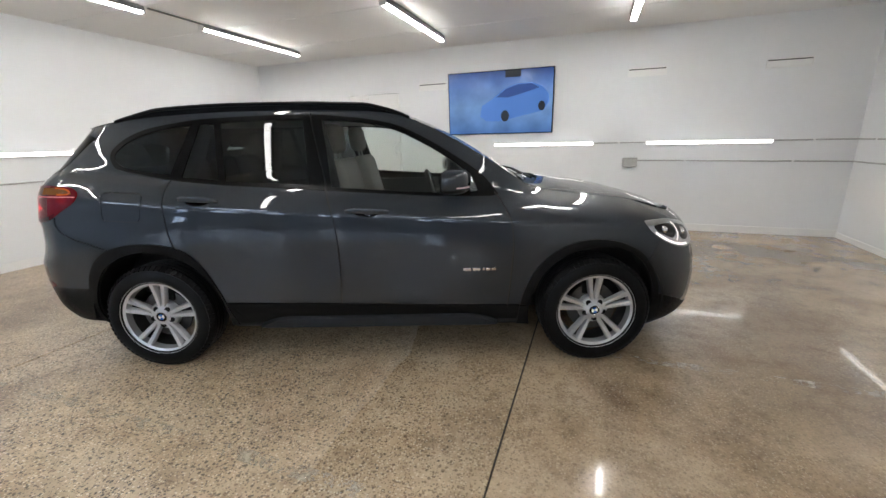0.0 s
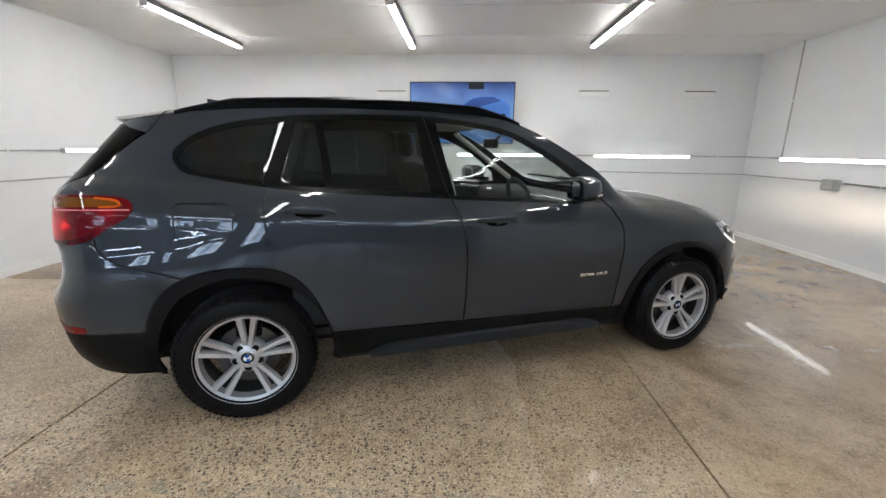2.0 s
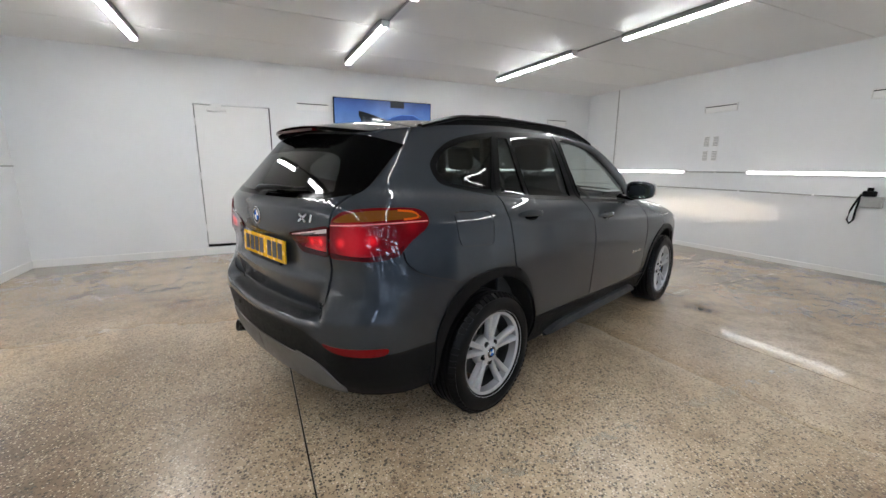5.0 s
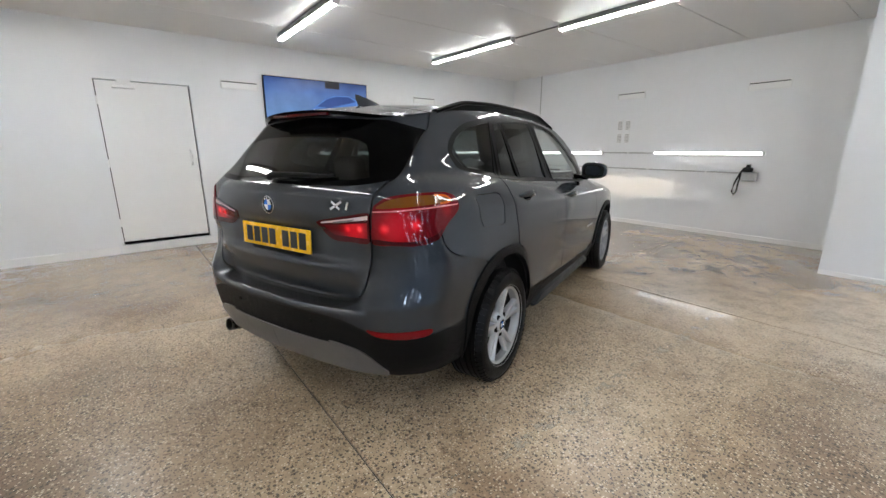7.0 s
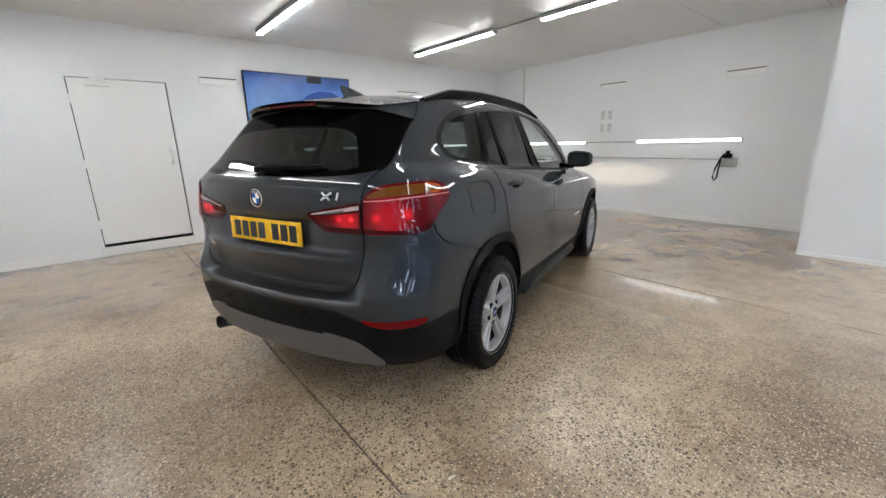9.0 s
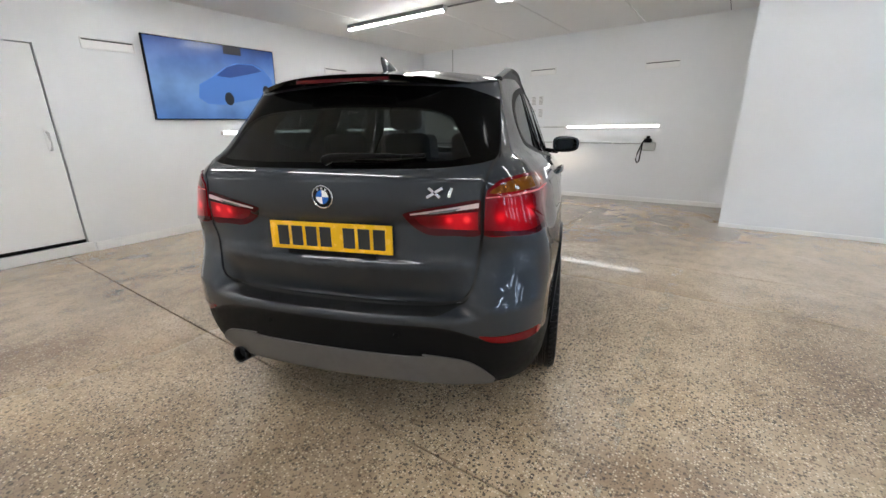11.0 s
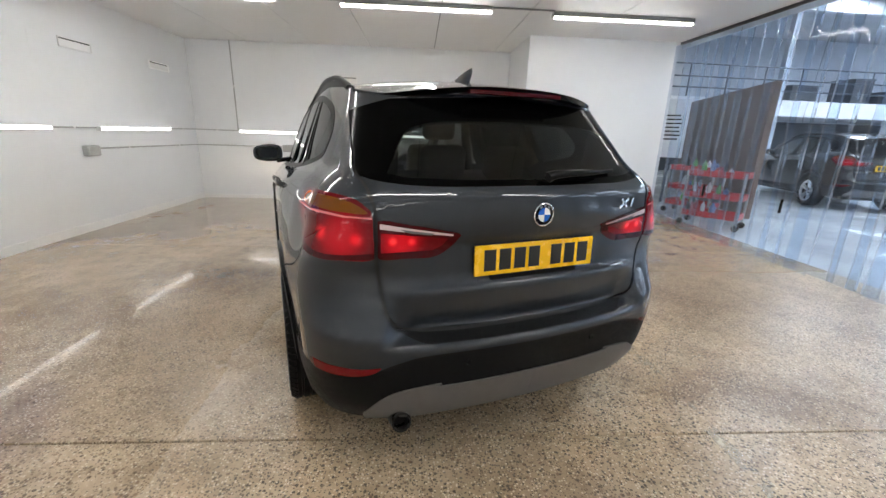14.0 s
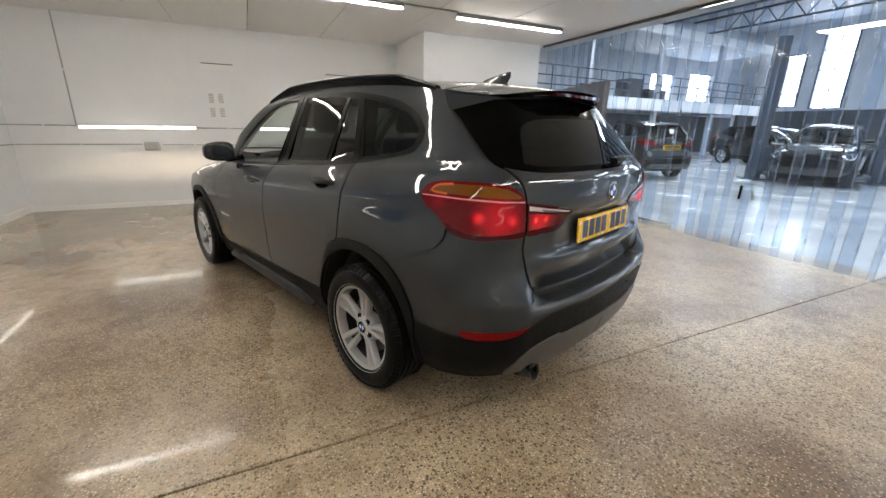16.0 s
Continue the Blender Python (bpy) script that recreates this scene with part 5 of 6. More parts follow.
todo = {}
for i, (name, _, mat) in enumerate(REGIONS):
    if name[0] != "-":
        t = FF[OWNER == i]
        if len(t):
            todo.setdefault(name, [[], mat])[0].append(t)
FLAP_SIDE = FF[np.isin(OWNER, [i for i, r in enumerate(REGIONS) if r[0] == "fuel_flap" or r[1] is CUTS[5]])]
rest = FF[OWNER == -1]
rest_mid = FMID[OWNER == -1]
fender = (rest_mid[:, 0] > 2.06) & (rest_mid[:, 1] < EDGE(rest_mid[:, 0]) + 1) & ((rest_mid[:, 0] > 2.14) | (rest_mid[:, 1] < 1.0))
build_region("side_frame", rest[~fender], PAINT)
build_region("front_fender", rest[fender], PAINT)
for name in ("tailgate", "rear_bumper", "tail_lamp", "tailgate_lamp", "head_lamp"):
    t, mat = todo.pop(name)
    build_region(name, np.concatenate(t), mat)
for name, (t, mat) in todo.items():
    build_region(name, np.concatenate(t), mat or CLEAR)
# the dark metal behind the gaps
open_at = [i for i, r in enumerate(REGIONS) if r[0] == "-well" or r[2] in (TINTED, CLEAR)]
NARROW = FF[~np.isin(OWNER, open_at)]
sheet("body_shell", NARROW, SHELL_BLACK, car, both=True, proud=-0.012, rim=False, label="dark metal behind the panels")


# ---- the car: bonnet, screen, roof, spoiler ----
def find_edge_y(x):
    x = np.atleast_1d(np.asarray(x, float))
    z = EDGE(x)
    lo, hi = np.zeros_like(x), np.full_like(x, 1.0)
    for _ in range(34):
        k = (lo + hi) / 2
        inn = inside(x, k, z) > 0
        lo, hi = np.where(inn, k, lo), np.where(inn, hi, k)
    return lo


EDGE_X = np.linspace(-1.0, 3.5, 500)
EDGE_Y = find_edge_y(EDGE_X)


def edge_y(x):
    return np.interp(np.atleast_1d(x), EDGE_X, EDGE_Y)


def roof_z(x, v):
    e, c = EDGE(x), CROWN(x)
    return e + (c - e) * (1 - np.abs(v) ** 2.4)


def lid(name, x0, x1, mat, nx, nv=40, thick=0.012, reach=0.994, drop=None, parent=None, lift=0.0):
    """A crowned panel between two lines x0(v) and x1(v) across the car."""
    vs = np.linspace(-1, 1, nv + 1)
    bm = bmesh.new()
    rows = []
    for j, v in enumerate(vs):
        a, b = x0(v), x1(v)
        xs = a + (b - a) * np.linspace(0, 1, nx + 1)
        ys = edge_y(xs) * v * reach
        zs = roof_z(xs, v * reach) + lift
        if drop:
            zs = zs + drop(xs, v)
        rows.append([bm.verts.new(p) for p in zip(xs, ys, zs)])
    for a, b in zip(rows, rows[1:]):
        for i in range(nx):
            bm.faces.new((a[i], a[i + 1], b[i + 1], b[i]))
    bmesh.ops.recalc_face_normals(bm, faces=bm.faces)
    if bm.faces[len(bm.faces) // 2].normal.z < 0:
        bmesh.ops.reverse_faces(bm, faces=bm.faces)
    if thick:
        rim = [e for e in bm.edges if e.is_boundary]
        ext = bmesh.ops.extrude_edge_only(bm, edges=rim)
        low = [g for g in ext["geom"] if isinstance(g, bmesh.types.BMVert)]
        bmesh.ops.translate(bm, verts=low, vec=(0, 0, -thick))
    return part(name, bm, mat, parent or car, smooth_angle=35)


def arc(at, bow):
    return lambda v: at + bow * (1 - v * v)


lid("bonnet", arc(2.275, 0.175), arc(3.14, 0.27), PAINT, 36, reach=0.987)
lid("cowl", arc(2.195, 0.165), arc(2.272, 0.165), SATIN_BLACK, 3, thick=0.03, lift=-0.02)
screen = lid("windscreen", arc(1.52, 0.03), arc(2.21, 0.165), CLEAR, 26, thick=0.0)
lid("windscreen_band", arc(1.508, 0.025), arc(1.545, 0.035), GLOSS_BLACK, 2, thick=0.005, lift=0.001)
roof = lid("roof", arc(-0.292, -0.03), arc(1.50, 0.025), PAINT, 46)

# the round lenses in the head lamps
for sd in (1, -1):
    for s_, z_, r_ in ((3.11, 0.812, 0.024), (3.32, 0.783, 0.028)):
        c = skin(np.array([s_]), np.array([z_]))[0] * np.array([1, sd, 1])
        eye = bmesh.new()
        bmesh.ops.create_uvsphere(eye, u_segments=16, v_segments=10, radius=r_, matrix=Matrix.Translation((c[0] - r_ * 0.5, c[1] - 0.5 * r_ * (1 if c[1] > 0 else -1), c[2])))
        part("projector_lens", eye, CHROME, MADE[("head_lamp", sd)], smooth_angle=60)


# ---- the car: spoiler, rails, wheels and fittings ----
def spoiler():
    """The roof's tail: an overhanging lip with a black underside."""
    bm = bmesh.new()
    vs = np.linspace(-1, 1, 41)
    rows = []
    for v in vs:
        a = -0.305 - 0.03 * (1 - v * v)
        b = -0.475 - 0.155 * (1 - abs(v) ** 3.0)
        xs = a + (b - a) * np.linspace(0, 1, 13)
        y = np.minimum(edge_y(np.maximum(xs, -0.46)), 0.565) * v * 0.985
        z = roof_z(xs, v * 0.985) + 0.004 * np.linspace(0, 1, 13) ** 2
        top = list(zip(xs, y, z))
        u = np.linspace(1, 0, 7)
        under = [(a + (b + 0.012 - a) * k, yy, zz) for k, yy, zz in zip(u, np.interp(u, np.linspace(0, 1, 13), y) * 0.99, np.interp(u, np.linspace(0, 1, 13), z) - 0.016 - 0.035 * (1 - u) ** 0.7)]
        rows.append([bm.verts.new(p) for p in top + under])
    for p, q in zip(rows, rows[1:]):
        for i in range(len(p) - 1):
            f = bm.faces.new((p[i], p[i + 1], q[i + 1], q[i]))
            f.material_index = 1 if i >= 12 else 0
    bm.faces.new(rows[0]), bm.faces.new(rows[-1][::-1])
    bmesh.ops.recalc_face_normals(bm, faces=bm.faces)
    ob = part("roof_spoiler", bm, PAINT, car, smooth_angle=40)
    ob.data.materials.append(GLOSS_BLACK)
    return ob


sp = spoiler()
stop = bmesh.new()
rows = []
for k in range(21):
    y0 = -0.20 + 0.02 * k
    xx = -0.634 + 0.11 * (abs(y0) / 0.57) ** 2.6
    rows.append([stop.verts.new(p) for p in ((xx, y0, 1.474), (xx, y0, 1.487), (-0.60, y0, 1.487), (-0.60, y0, 1.474))])
for a, b in zip(rows, rows[1:]):
    for i in range(4):
        stop.faces.new((a[i], a[(i + 1) % 4], b[(i + 1) % 4], b[i]))
stop.faces.new(rows[0]), stop.faces.new(rows[-1][::-1])
bmesh.ops.recalc_face_normals(stop, faces=stop.faces)
part("brake_light", stop, LENS_DEEP, sp, "dark red strip brake light")


def roof_rail(sd):
    pts, n = [], 44
    for k in range(n + 1):
        x = -0.245 + (1.56 + 0.245) * k / n
        e = float(EDGE(x))
        lift = 0.038 * min(1, 14 * k / n * 0.5, (n - k) / n * 7)
        y = float(edge_y(x)[0])
        pts.append((x, -sd * (y - 0.012), e + 0.002 + lift))
    bm = bmesh.new()
    rings = []
    for x, y, z in pts:
        low = float(EDGE(x)) - 0.012
        ring = [(-0.010, low), (-0.011, z - 0.012), (-0.019, z - 0.008), (-0.019, z + 0.004), (-0.010, z + 0.011), (0.010, z + 0.011), (0.019, z + 0.004), (0.019, z - 0.008), (0.011, z - 0.012), (0.010, low)]
        rings.append([bm.verts.new((x, y + q, h)) for q, h in ring])
    for a, b in zip(rings, rings[1:]):
        for k in range(9):
            bm.faces.new((a[k], a[k + 1], b[k + 1], b[k]))
    bm.faces.new(rings[0]), bm.faces.new(rings[-1][::-1])
    bmesh.ops.recalc_face_normals(bm, faces=bm.faces)
    return part("roof_rail", bm, SATIN_BLACK, car, "satin black roof rail", smooth_angle=50)


roof_rail(1), roof_rail(-1)

# aerial fin
bm = bmesh.new()
rows = []
for k in range(13):
    u = k / 12
    x = -0.20 + 0.205 * u
    hgt = 0.072 * (1 - u) ** 0.75 * min(1, 5 * u + 0.55)
    w = 0.042 * math.sin(math.pi * min(1, 0.28 + 0.72 * (1 - u)))
    lean = -0.045 * (hgt / 0.072)
    rows.append([bm.verts.new((x + lean * t ** 1.5, sd * w * (1 - t ** 0.6) + sd * 0.002, float(roof_z(x, 0.0)) - 0.004 + hgt * t)) for sd, t in ((-1, 0), (-1, 0.3), (-1, 0.7), (-1, 1), (1, 1), (1, 0.7), (1, 0.3), (1, 0))])
for a, b in zip(rows, rows[1:]):
    for i in range(7):
        bm.faces.new((a[i], a[i + 1], b[i + 1], b[i]))
bm.faces.new(rows[0]), bm.faces.new(rows[-1][::-1])
bmesh.ops.recalc_face_normals(bm, faces=bm.faces)
part("aerial_fin", bm, PAINT, car, "dark grey shark-fin aerial", smooth_angle=50)


def tyre_mesh():
    prof = [(0.226, -0.098), (0.238, -0.108), (0.25, -0.113), (0.280, -0.1135), (0.304, -0.107), (0.320, -0.095), (0.327, -0.08)]
    for g in (-0.055, -0.02, 0.02, 0.055):
        prof += [(0.329, g - 0.006), (0.321, g - 0.004), (0.321, g + 0.004), (0.329, g + 0.006)]
    prof += [(0.327, 0.08), (0.320, 0.095), (0.304, 0.107), (0.280, 0.1135), (0.25, 0.113), (0.238, 0.108), (0.226, 0.098)]
    return revolve(prof, 72)


def tread_mesh():
    bm = bmesh.new()
    n = 64
    for k in range(n):
        for sd in (-1, 1):
            a = 2 * math.pi * (k + 0.25 * (sd > 0)) / n
            m = Matrix.Rotation(-a, 4, "Y") @ Matrix.Translation((0.3145, sd * 0.090, 0)) @ Matrix.Rotation(sd * radians(38), 4, "Z") @ Matrix.Diagonal((0.018, 0.036, 0.021, 1))
            bmesh.ops.create_cube(bm, size=1, matrix=m)
    return bm


def rim_mesh():
    return revolve([(0.228, -0.095), (0.236, -0.107), (0.243, -0.1075), (0.2445, -0.101), (0.236, -0.0985), (0.222, -0.096), (0.212, -0.091), (0.205, -0.05), (0.198, 0.0), (0.213, 0.06), (0.224, 0.095)], 64)


def spoke_mesh(a0, spread):
    """One arm of a double spoke, from hub to rim, with a sloped flank."""
    bm = bmesh.new()
    rows = []
    for k in range(8):
        u = k / 7
        r = 0.050 + (0.222 - 0.050) * u
        a = a0 + spread * (0.010 + 0.0245 * u) / r
        w = 0.0125 + 0.0065 * u
        y = -0.073 - 0.020 * u ** 1.5
        c, t = Vector((r * math.cos(a), 0, r * math.sin(a))), Vector((-math.sin(a), 0, math.cos(a)))
        rows.append([bm.verts.new(c + t * q * w + Vector((0, yy, 0))) for q, yy in ((-1.0, y + 0.030), (-0.85, y + 0.006), (-0.55, y), (0.55, y), (0.85, y + 0.006), (1.0, y + 0.030))])
    for p, q in zip(rows, rows[1:]):
        for i in range(5):
            bm.faces.new((p[i], p[i + 1], q[i + 1], q[i]))
    bmesh.ops.recalc_face_normals(bm, faces=bm.faces)
    if sum(f.normal.y for f in bm.faces) > 0:
        bmesh.ops.reverse_faces(bm, faces=bm.faces)
    return bm


def hub_mesh():
    return revolve([(0.0, -0.078), (0.034, -0.078), (0.036, -0.081), (0.040, -0.080), (0.062, -0.074), (0.078, -0.066), (0.088, -0.05), (0.09, -0.01)], 48)


BLUE, WHITE_ENAMEL = material("blue enamel", (0.02, 0.12, 0.45), 0.15), material("white enamel", (0.8, 0.8, 0.8), 0.15)


def roundel(parent, r, at):
    """A plain round badge: a dark ring, blue and white quarters."""
    b = part("badge", revolve([(0.0, 0.0), (r, 0.0), (r, -0.003), (r * 0.94, -0.0045), (r * 0.88, -0.004), (0.0, -0.004)], 40), GLOSS_BLACK, parent, "round blue and white badge with a dark ring", smooth_angle=40, at=at)
    ring = revolve([(r, 0.0), (r * 1.05, -0.001), (r * 1.05, -0.004), (r * 0.97, -0.006), (r * 0.93, -0.0045)], 40)
    part("badge_rim", ring, CHROME, b, smooth_angle=50)
    for q in range(4):
        bm = bmesh.new()
        pts = [(0, 0)] + [(0.62 * r * math.cos(q * math.pi / 2 + t * math.pi / 16), 0.62 * r * math.sin(q * math.pi / 2 + t * math.pi / 16)) for t in range(9)]
        f = bm.faces.new([bm.verts.new((x, -0.0046, z)) for x, z in pts])
        e = bmesh.ops.extrude_face_region(bm, geom=[f])
        bmesh.ops.translate(bm, verts=[v for v in e["geom"] if isinstance(v, bmesh.types.BMVert)], vec=(0, -0.0008, 0))
        bmesh.ops.recalc_face_normals(bm, faces=bm.faces)
        part("badge_quarter", bm, WHITE_ENAMEL if q % 2 == 0 else BLUE, b)
    for k in range(3):
        a = math.pi / 2 + (1 - k) * 0.55
        m = Matrix.Translation((0.77 * r * math.cos(a), -0.0048, 0.77 * r * math.sin(a))) @ Matrix.Rotation(-(a - math.pi / 2), 4, "Y")
        bm = bmesh.new()
        box(bm, -0.11 * r, 0.11 * r, -0.0008, 0.0008, -0.09 * r, 0.09 * r)
        bm.transform(m)
        part("badge_mark", bm, CHROME, b)
    return b


SPOKES = [mesh_of("spoke", spoke_mesh(k * 2 * math.pi / 5 + math.pi / 2, sp_), ALLOY, 40) for k in range(5) for sp_ in (-1, 1)]
TYRE, TREAD, RIM, HUB = mesh_of("tyre", tyre_mesh(), RUBBER, 35), mesh_of("tread_blocks", tread_mesh(), RUBBER), mesh_of("rim", rim_mesh(), ALLOY, 35), mesh_of("hub_cap", hub_mesh(), ALLOY, 35)
DISC = mesh_of("brake_disc", revolve([(0.07, -0.02), (0.15, -0.02), (0.15, 0.0), (0.07, 0.0)], 40), worn("brake steel", (0.10, 0.10, 0.10), 0.4, 30, 0.2, metal=1.0), 35)


# the deep barrel is coloured dark for the shade behind the spokes
RIM.materials.append(material("dark metal for the shaded rim depth", (0.03, 0.03, 0.03), 0.5, 0.5))
for pl in RIM.polygons:
    if pl.center.y > -0.04:
        pl.material_index = 1


def wheel(x, sd, turn):
    w = new("wheel")
    w.parent = car
    w.matrix_basis = Matrix.Translation((x, -sd * 0.769, 0.3285)) @ (Matrix.Identity(4) if sd == 1 else Matrix.Rotation(math.pi, 4, "Z")) @ Matrix.Rotation(radians(turn), 4, "Y")
    w["label"] = "silver alloy wheel with five double spokes"
    def sub(name, me, label=""):
        o = new(name, me)
        o.parent = w
        if label:
            o["label"] = label
        return o
    sub("tyre", TYRE, "black tyre"), tagged(sub("tread", TREAD), kind="stuff"), sub("rim", RIM), sub("hub_cap", HUB), sub("brake_disc", DISC)
    for me in SPOKES:
        sub("spoke", me)
    for k in range(5):
        a = 2 * math.pi * (k + 0.5) / 5 + math.pi / 2
        # a black disc stands for the shade inside each hole of the hub
        part("bolt_hole", revolve([(0, -0.0105), (0.013, -0.0105), (0.0155, -0.012), (0.017, -0.008), (0.017, 0.01)], 14), BLACK_PLASTIC, w, at=Matrix.Translation((0.058 * math.cos(a), -0.066, 0.056 * math.sin(a))))
    part("calliper", boxed(-0.06, 0.06, -0.035, 0.03, 0.09, 0.165, bevel=0.01), BLACK_PLASTIC, w)
    o = roundel(w, 0.031, Matrix.Translation((0, -0.079, 0)) @ Matrix.Rotation(radians(35), 4, "Y"))
    return w


wheel(0, 1, 4), wheel(2.67, 1, -3), wheel(0, -1, 10), wheel(2.67, -1, 22)

# wheel housings and the floor of the car
for x in (0.0, 2.67):
    for sd in (1, -1):
        bm = bmesh.new()
        rows = []
        for k in range(25):
            a = -0.05 + (math.pi + 0.1) * k / 24
            rows.append([bm.verts.new((x + r * math.cos(a), -sd * y, 0.335 + r * math.sin(a))) for r, y in ((0.423, 0.835), (0.428, 0.70), (0.42, 0.55), (0.10, 0.54))])
        for a, b in zip(rows, rows[1:]):
            for i in range(3):
                bm.faces.new((a[i], a[i + 1], b[i + 1], b[i]))
        part("wheel_housing", bm, SHELL_BLACK, car, smooth_angle=40)
part("underbody", boxed(-0.60, 3.2, -0.55, 0.55, 0.23, 0.33, bevel=0.03), SHELL_BLACK, car)
part("side_floor", boxed(0.42, 2.24, -0.80, 0.80, 0.225, 0.31, bevel=0.02), SHELL_BLACK, car)
for sd in (1, -1):
    bm = bmesh.new()
    rows = []
    for k in range(25):
        u = k / 24
        x = 0.60 + (2.08 - 0.60) * u
        e = min(1, 9 * u, 9 * (1 - u)) ** 0.7
        y = 0.826 if 0.0 < u < 1.0 else 0.818
        rows.append([bm.verts.new((x, -sd * q, z)) for q, z in ((0.80, 0.235), (y - 0.012, 0.225), (y + 0.012, 0.236), (y + 0.014, 0.240 + 0.055 * e), (y - 0.004, 0.250 + 0.062 * e), (0.80, 0.255 + 0.062 * e))])
    for a, b in zip(rows, rows[1:]):
        for i in range(5):
            bm.faces.new((a[i], a[i + 1], b[i + 1], b[i]))
    bm.faces.new(rows[0]), bm.faces.new(rows[-1][::-1])
    bmesh.ops.recalc_face_normals(bm, faces=bm.faces)
    part("side_skirt", bm, worn("satin grey-black skirt", (0.016, 0.018, 0.021), 0.4, 20, 0.1, Specular_IOR_Level=0.25), car, "satin grey side skirt", smooth_angle=40)


def on_skin(x, z, proud=0.0):
    """Place and outward way on the right flank."""
    d = 0.01
    q = skin(np.array([x, x + d, x - d, x, x]), np.array([z, z, z, z + d, z - d]))
    n = np.cross(q[1] - q[2], q[3] - q[4])
    n /= np.linalg.norm(n)
    return q[0] + n * proud, n


def door_handle(x0, z0, x1, z1, sd):
    holder = MADE[("front_door" if x0 > 1.1 else "rear_door", sd)]
    bm = bmesh.new()
    rows = []
    for k in range(15):
        u = k / 14
        x, z = x0 + (x1 - x0) * u, z0 + (z1 - z0) * u
        p, n = on_skin(x, z)
        out = 0.004 + 0.030 * math.sin(math.pi * min(1, max(0, u * 1.06 - 0.03))) ** 0.45
        w = 0.009 + 0.011 * math.sin(math.pi * u) ** 0.7
        ring = []
        for a in np.linspace(0, 2 * math.pi, 10, endpoint=False):
            q = p + n * (out + 0.009 * math.cos(a) - 0.006) + np.array([0, 0, w * math.sin(a)])
            ring.append(bm.verts.new((q[0], sd * q[1], q[2])))
        rows.append(ring)
    for a, b in zip(rows, rows[1:]):
        for i in range(10):
            bm.faces.new((a[i], a[(i + 1) % 10], b[(i + 1) % 10], b[i]))
    bm.faces.new(rows[0]), bm.faces.new(rows[-1][::-1])
    bmesh.ops.recalc_face_normals(bm, faces=bm.faces)
    part("door_handle", bm, PAINT, holder, smooth_angle=60)
    # a flat black oval painted for the shade in the hollow behind it
    bm = bmesh.new()
    xm, zm = (x0 + x1) / 2, (z0 + z1) / 2
    ring, mid = [], []
    for a in np.linspace(0, 2 * math.pi, 28, endpoint=False):
        p, n = on_skin(xm + 0.072 * math.cos(a), zm + 0.027 * math.sin(a) - 0.002, 0.0012)
        ring.append(bm.verts.new((p[0], sd * p[1], p[2])))
    bm.faces.new(ring)
    bmesh.ops.recalc_face_normals(bm, faces=bm.faces)
    part("handle_shade", bm, GLOSS_BLACK, holder, smooth_angle=60)


for sd in (1, -1):
    door_handle(1.190, 0.966, 1.443, 0.955, sd)
    door_handle(0.222, 1.048, 0.462, 1.034, sd)


def door_mirror(sd):
    holder = MADE[("front_door", sd)]
    bm = bmesh.new()
    bmesh.ops.create_uvsphere(bm, u_segments=28, v_segments=18, radius=1)
    for v in bm.verts:
        x, y, z = v.co
        power = lambda q, e: math.copysign(abs(q) ** e, q)
        x, y, z = power(x, 0.62), power(y, 0.60), power(z, 0.62)
        if x < 0:
            x *= 0.35
        z = z * (1 - 0.14 * max(0, y))
        v.co = (1.80 + 0.105 * x - 0.03 * y, sd * (-0.893 - 0.115 * y), 1.128 + 0.072 * z)
    bmesh.ops.recalc_face_normals(bm, faces=bm.faces)
    for f in bm.faces:
        f.material_index = 1 if f.calc_center_median().z < 1.085 else 0
    m = part("door_mirror", bm, PAINT, holder, "dark grey door mirror with a black base", smooth_angle=50)
    m.data.materials.append(BLACK_PLASTIC)
    return m


MIRRORS = [door_mirror(1), door_mirror(-1)]
for sd, m in zip((1, -1), MIRRORS):
    bm = bmesh.new()
    box(bm, -0.045, 0.035, -0.07, 0.07, -0.018, 0.018, bevel=0.01)
    part("mirror_foot", bm, GLOSS_BLACK, car, smooth_angle=40, at=Matrix.Translation((1.88, -sd * 0.763, 1.068)) @ Matrix.Rotation(sd * 0.15, 4, "X"))
    g = bmesh.new()
    bmesh.ops.create_circle(g, cap_ends=True, radius=1, segments=32)
    for v in g.verts:
        v.co = (1.7655 - 0.03 * 0.85 * math.copysign(abs(v.co.x) ** 0.7, v.co.x), sd * (-0.893 - 0.095 * math.copysign(abs(v.co.x) ** 0.7, v.co.x)), 1.128 + 0.056 * math.copysign(abs(v.co.y) ** 0.7, v.co.y))
    # glass coloured dark in place of the dark car side it would reflect
    part("mirror_glass", g, worn("mirror glass with a painted dark reflection", (0.24, 0.27, 0.28), 0.03, 30, 0.02, metal=1.0, depth=0.0), MADE[("front_door", sd)], "mirror glass")
    ind = bmesh.new()
    for k in range(10):
        a0 = 0.25 + k * 0.1
        box(ind, 1.80 + 0.100 * math.cos(a0) - 0.01, 1.80 + 0.108 * math.cos(a0 + 0.05), min(-sd * (0.893 + 0.112 * math.sin(a0)), -sd * (0.893 + 0.112 * math.sin(a0 + 0.1))) - 0.002, max(-sd * (0.893 + 0.112 * math.sin(a0)), -sd * (0.893 + 0.112 * math.sin(a0 + 0.1))) + 0.002, 1.098, 1.106)
    part("indicator_strip", ind, LENS_WHITE, car, "pale indicator strip")

# ---- the tail's fittings ----
PLATE_YELLOW = worn("yellow plate", (0.80, 0.45, 0.012), 0.25, 15, 0.06)
INK = material("black ink", (0.01, 0.01, 0.01), 0.35)
tg = MADE[("tailgate", 0)]


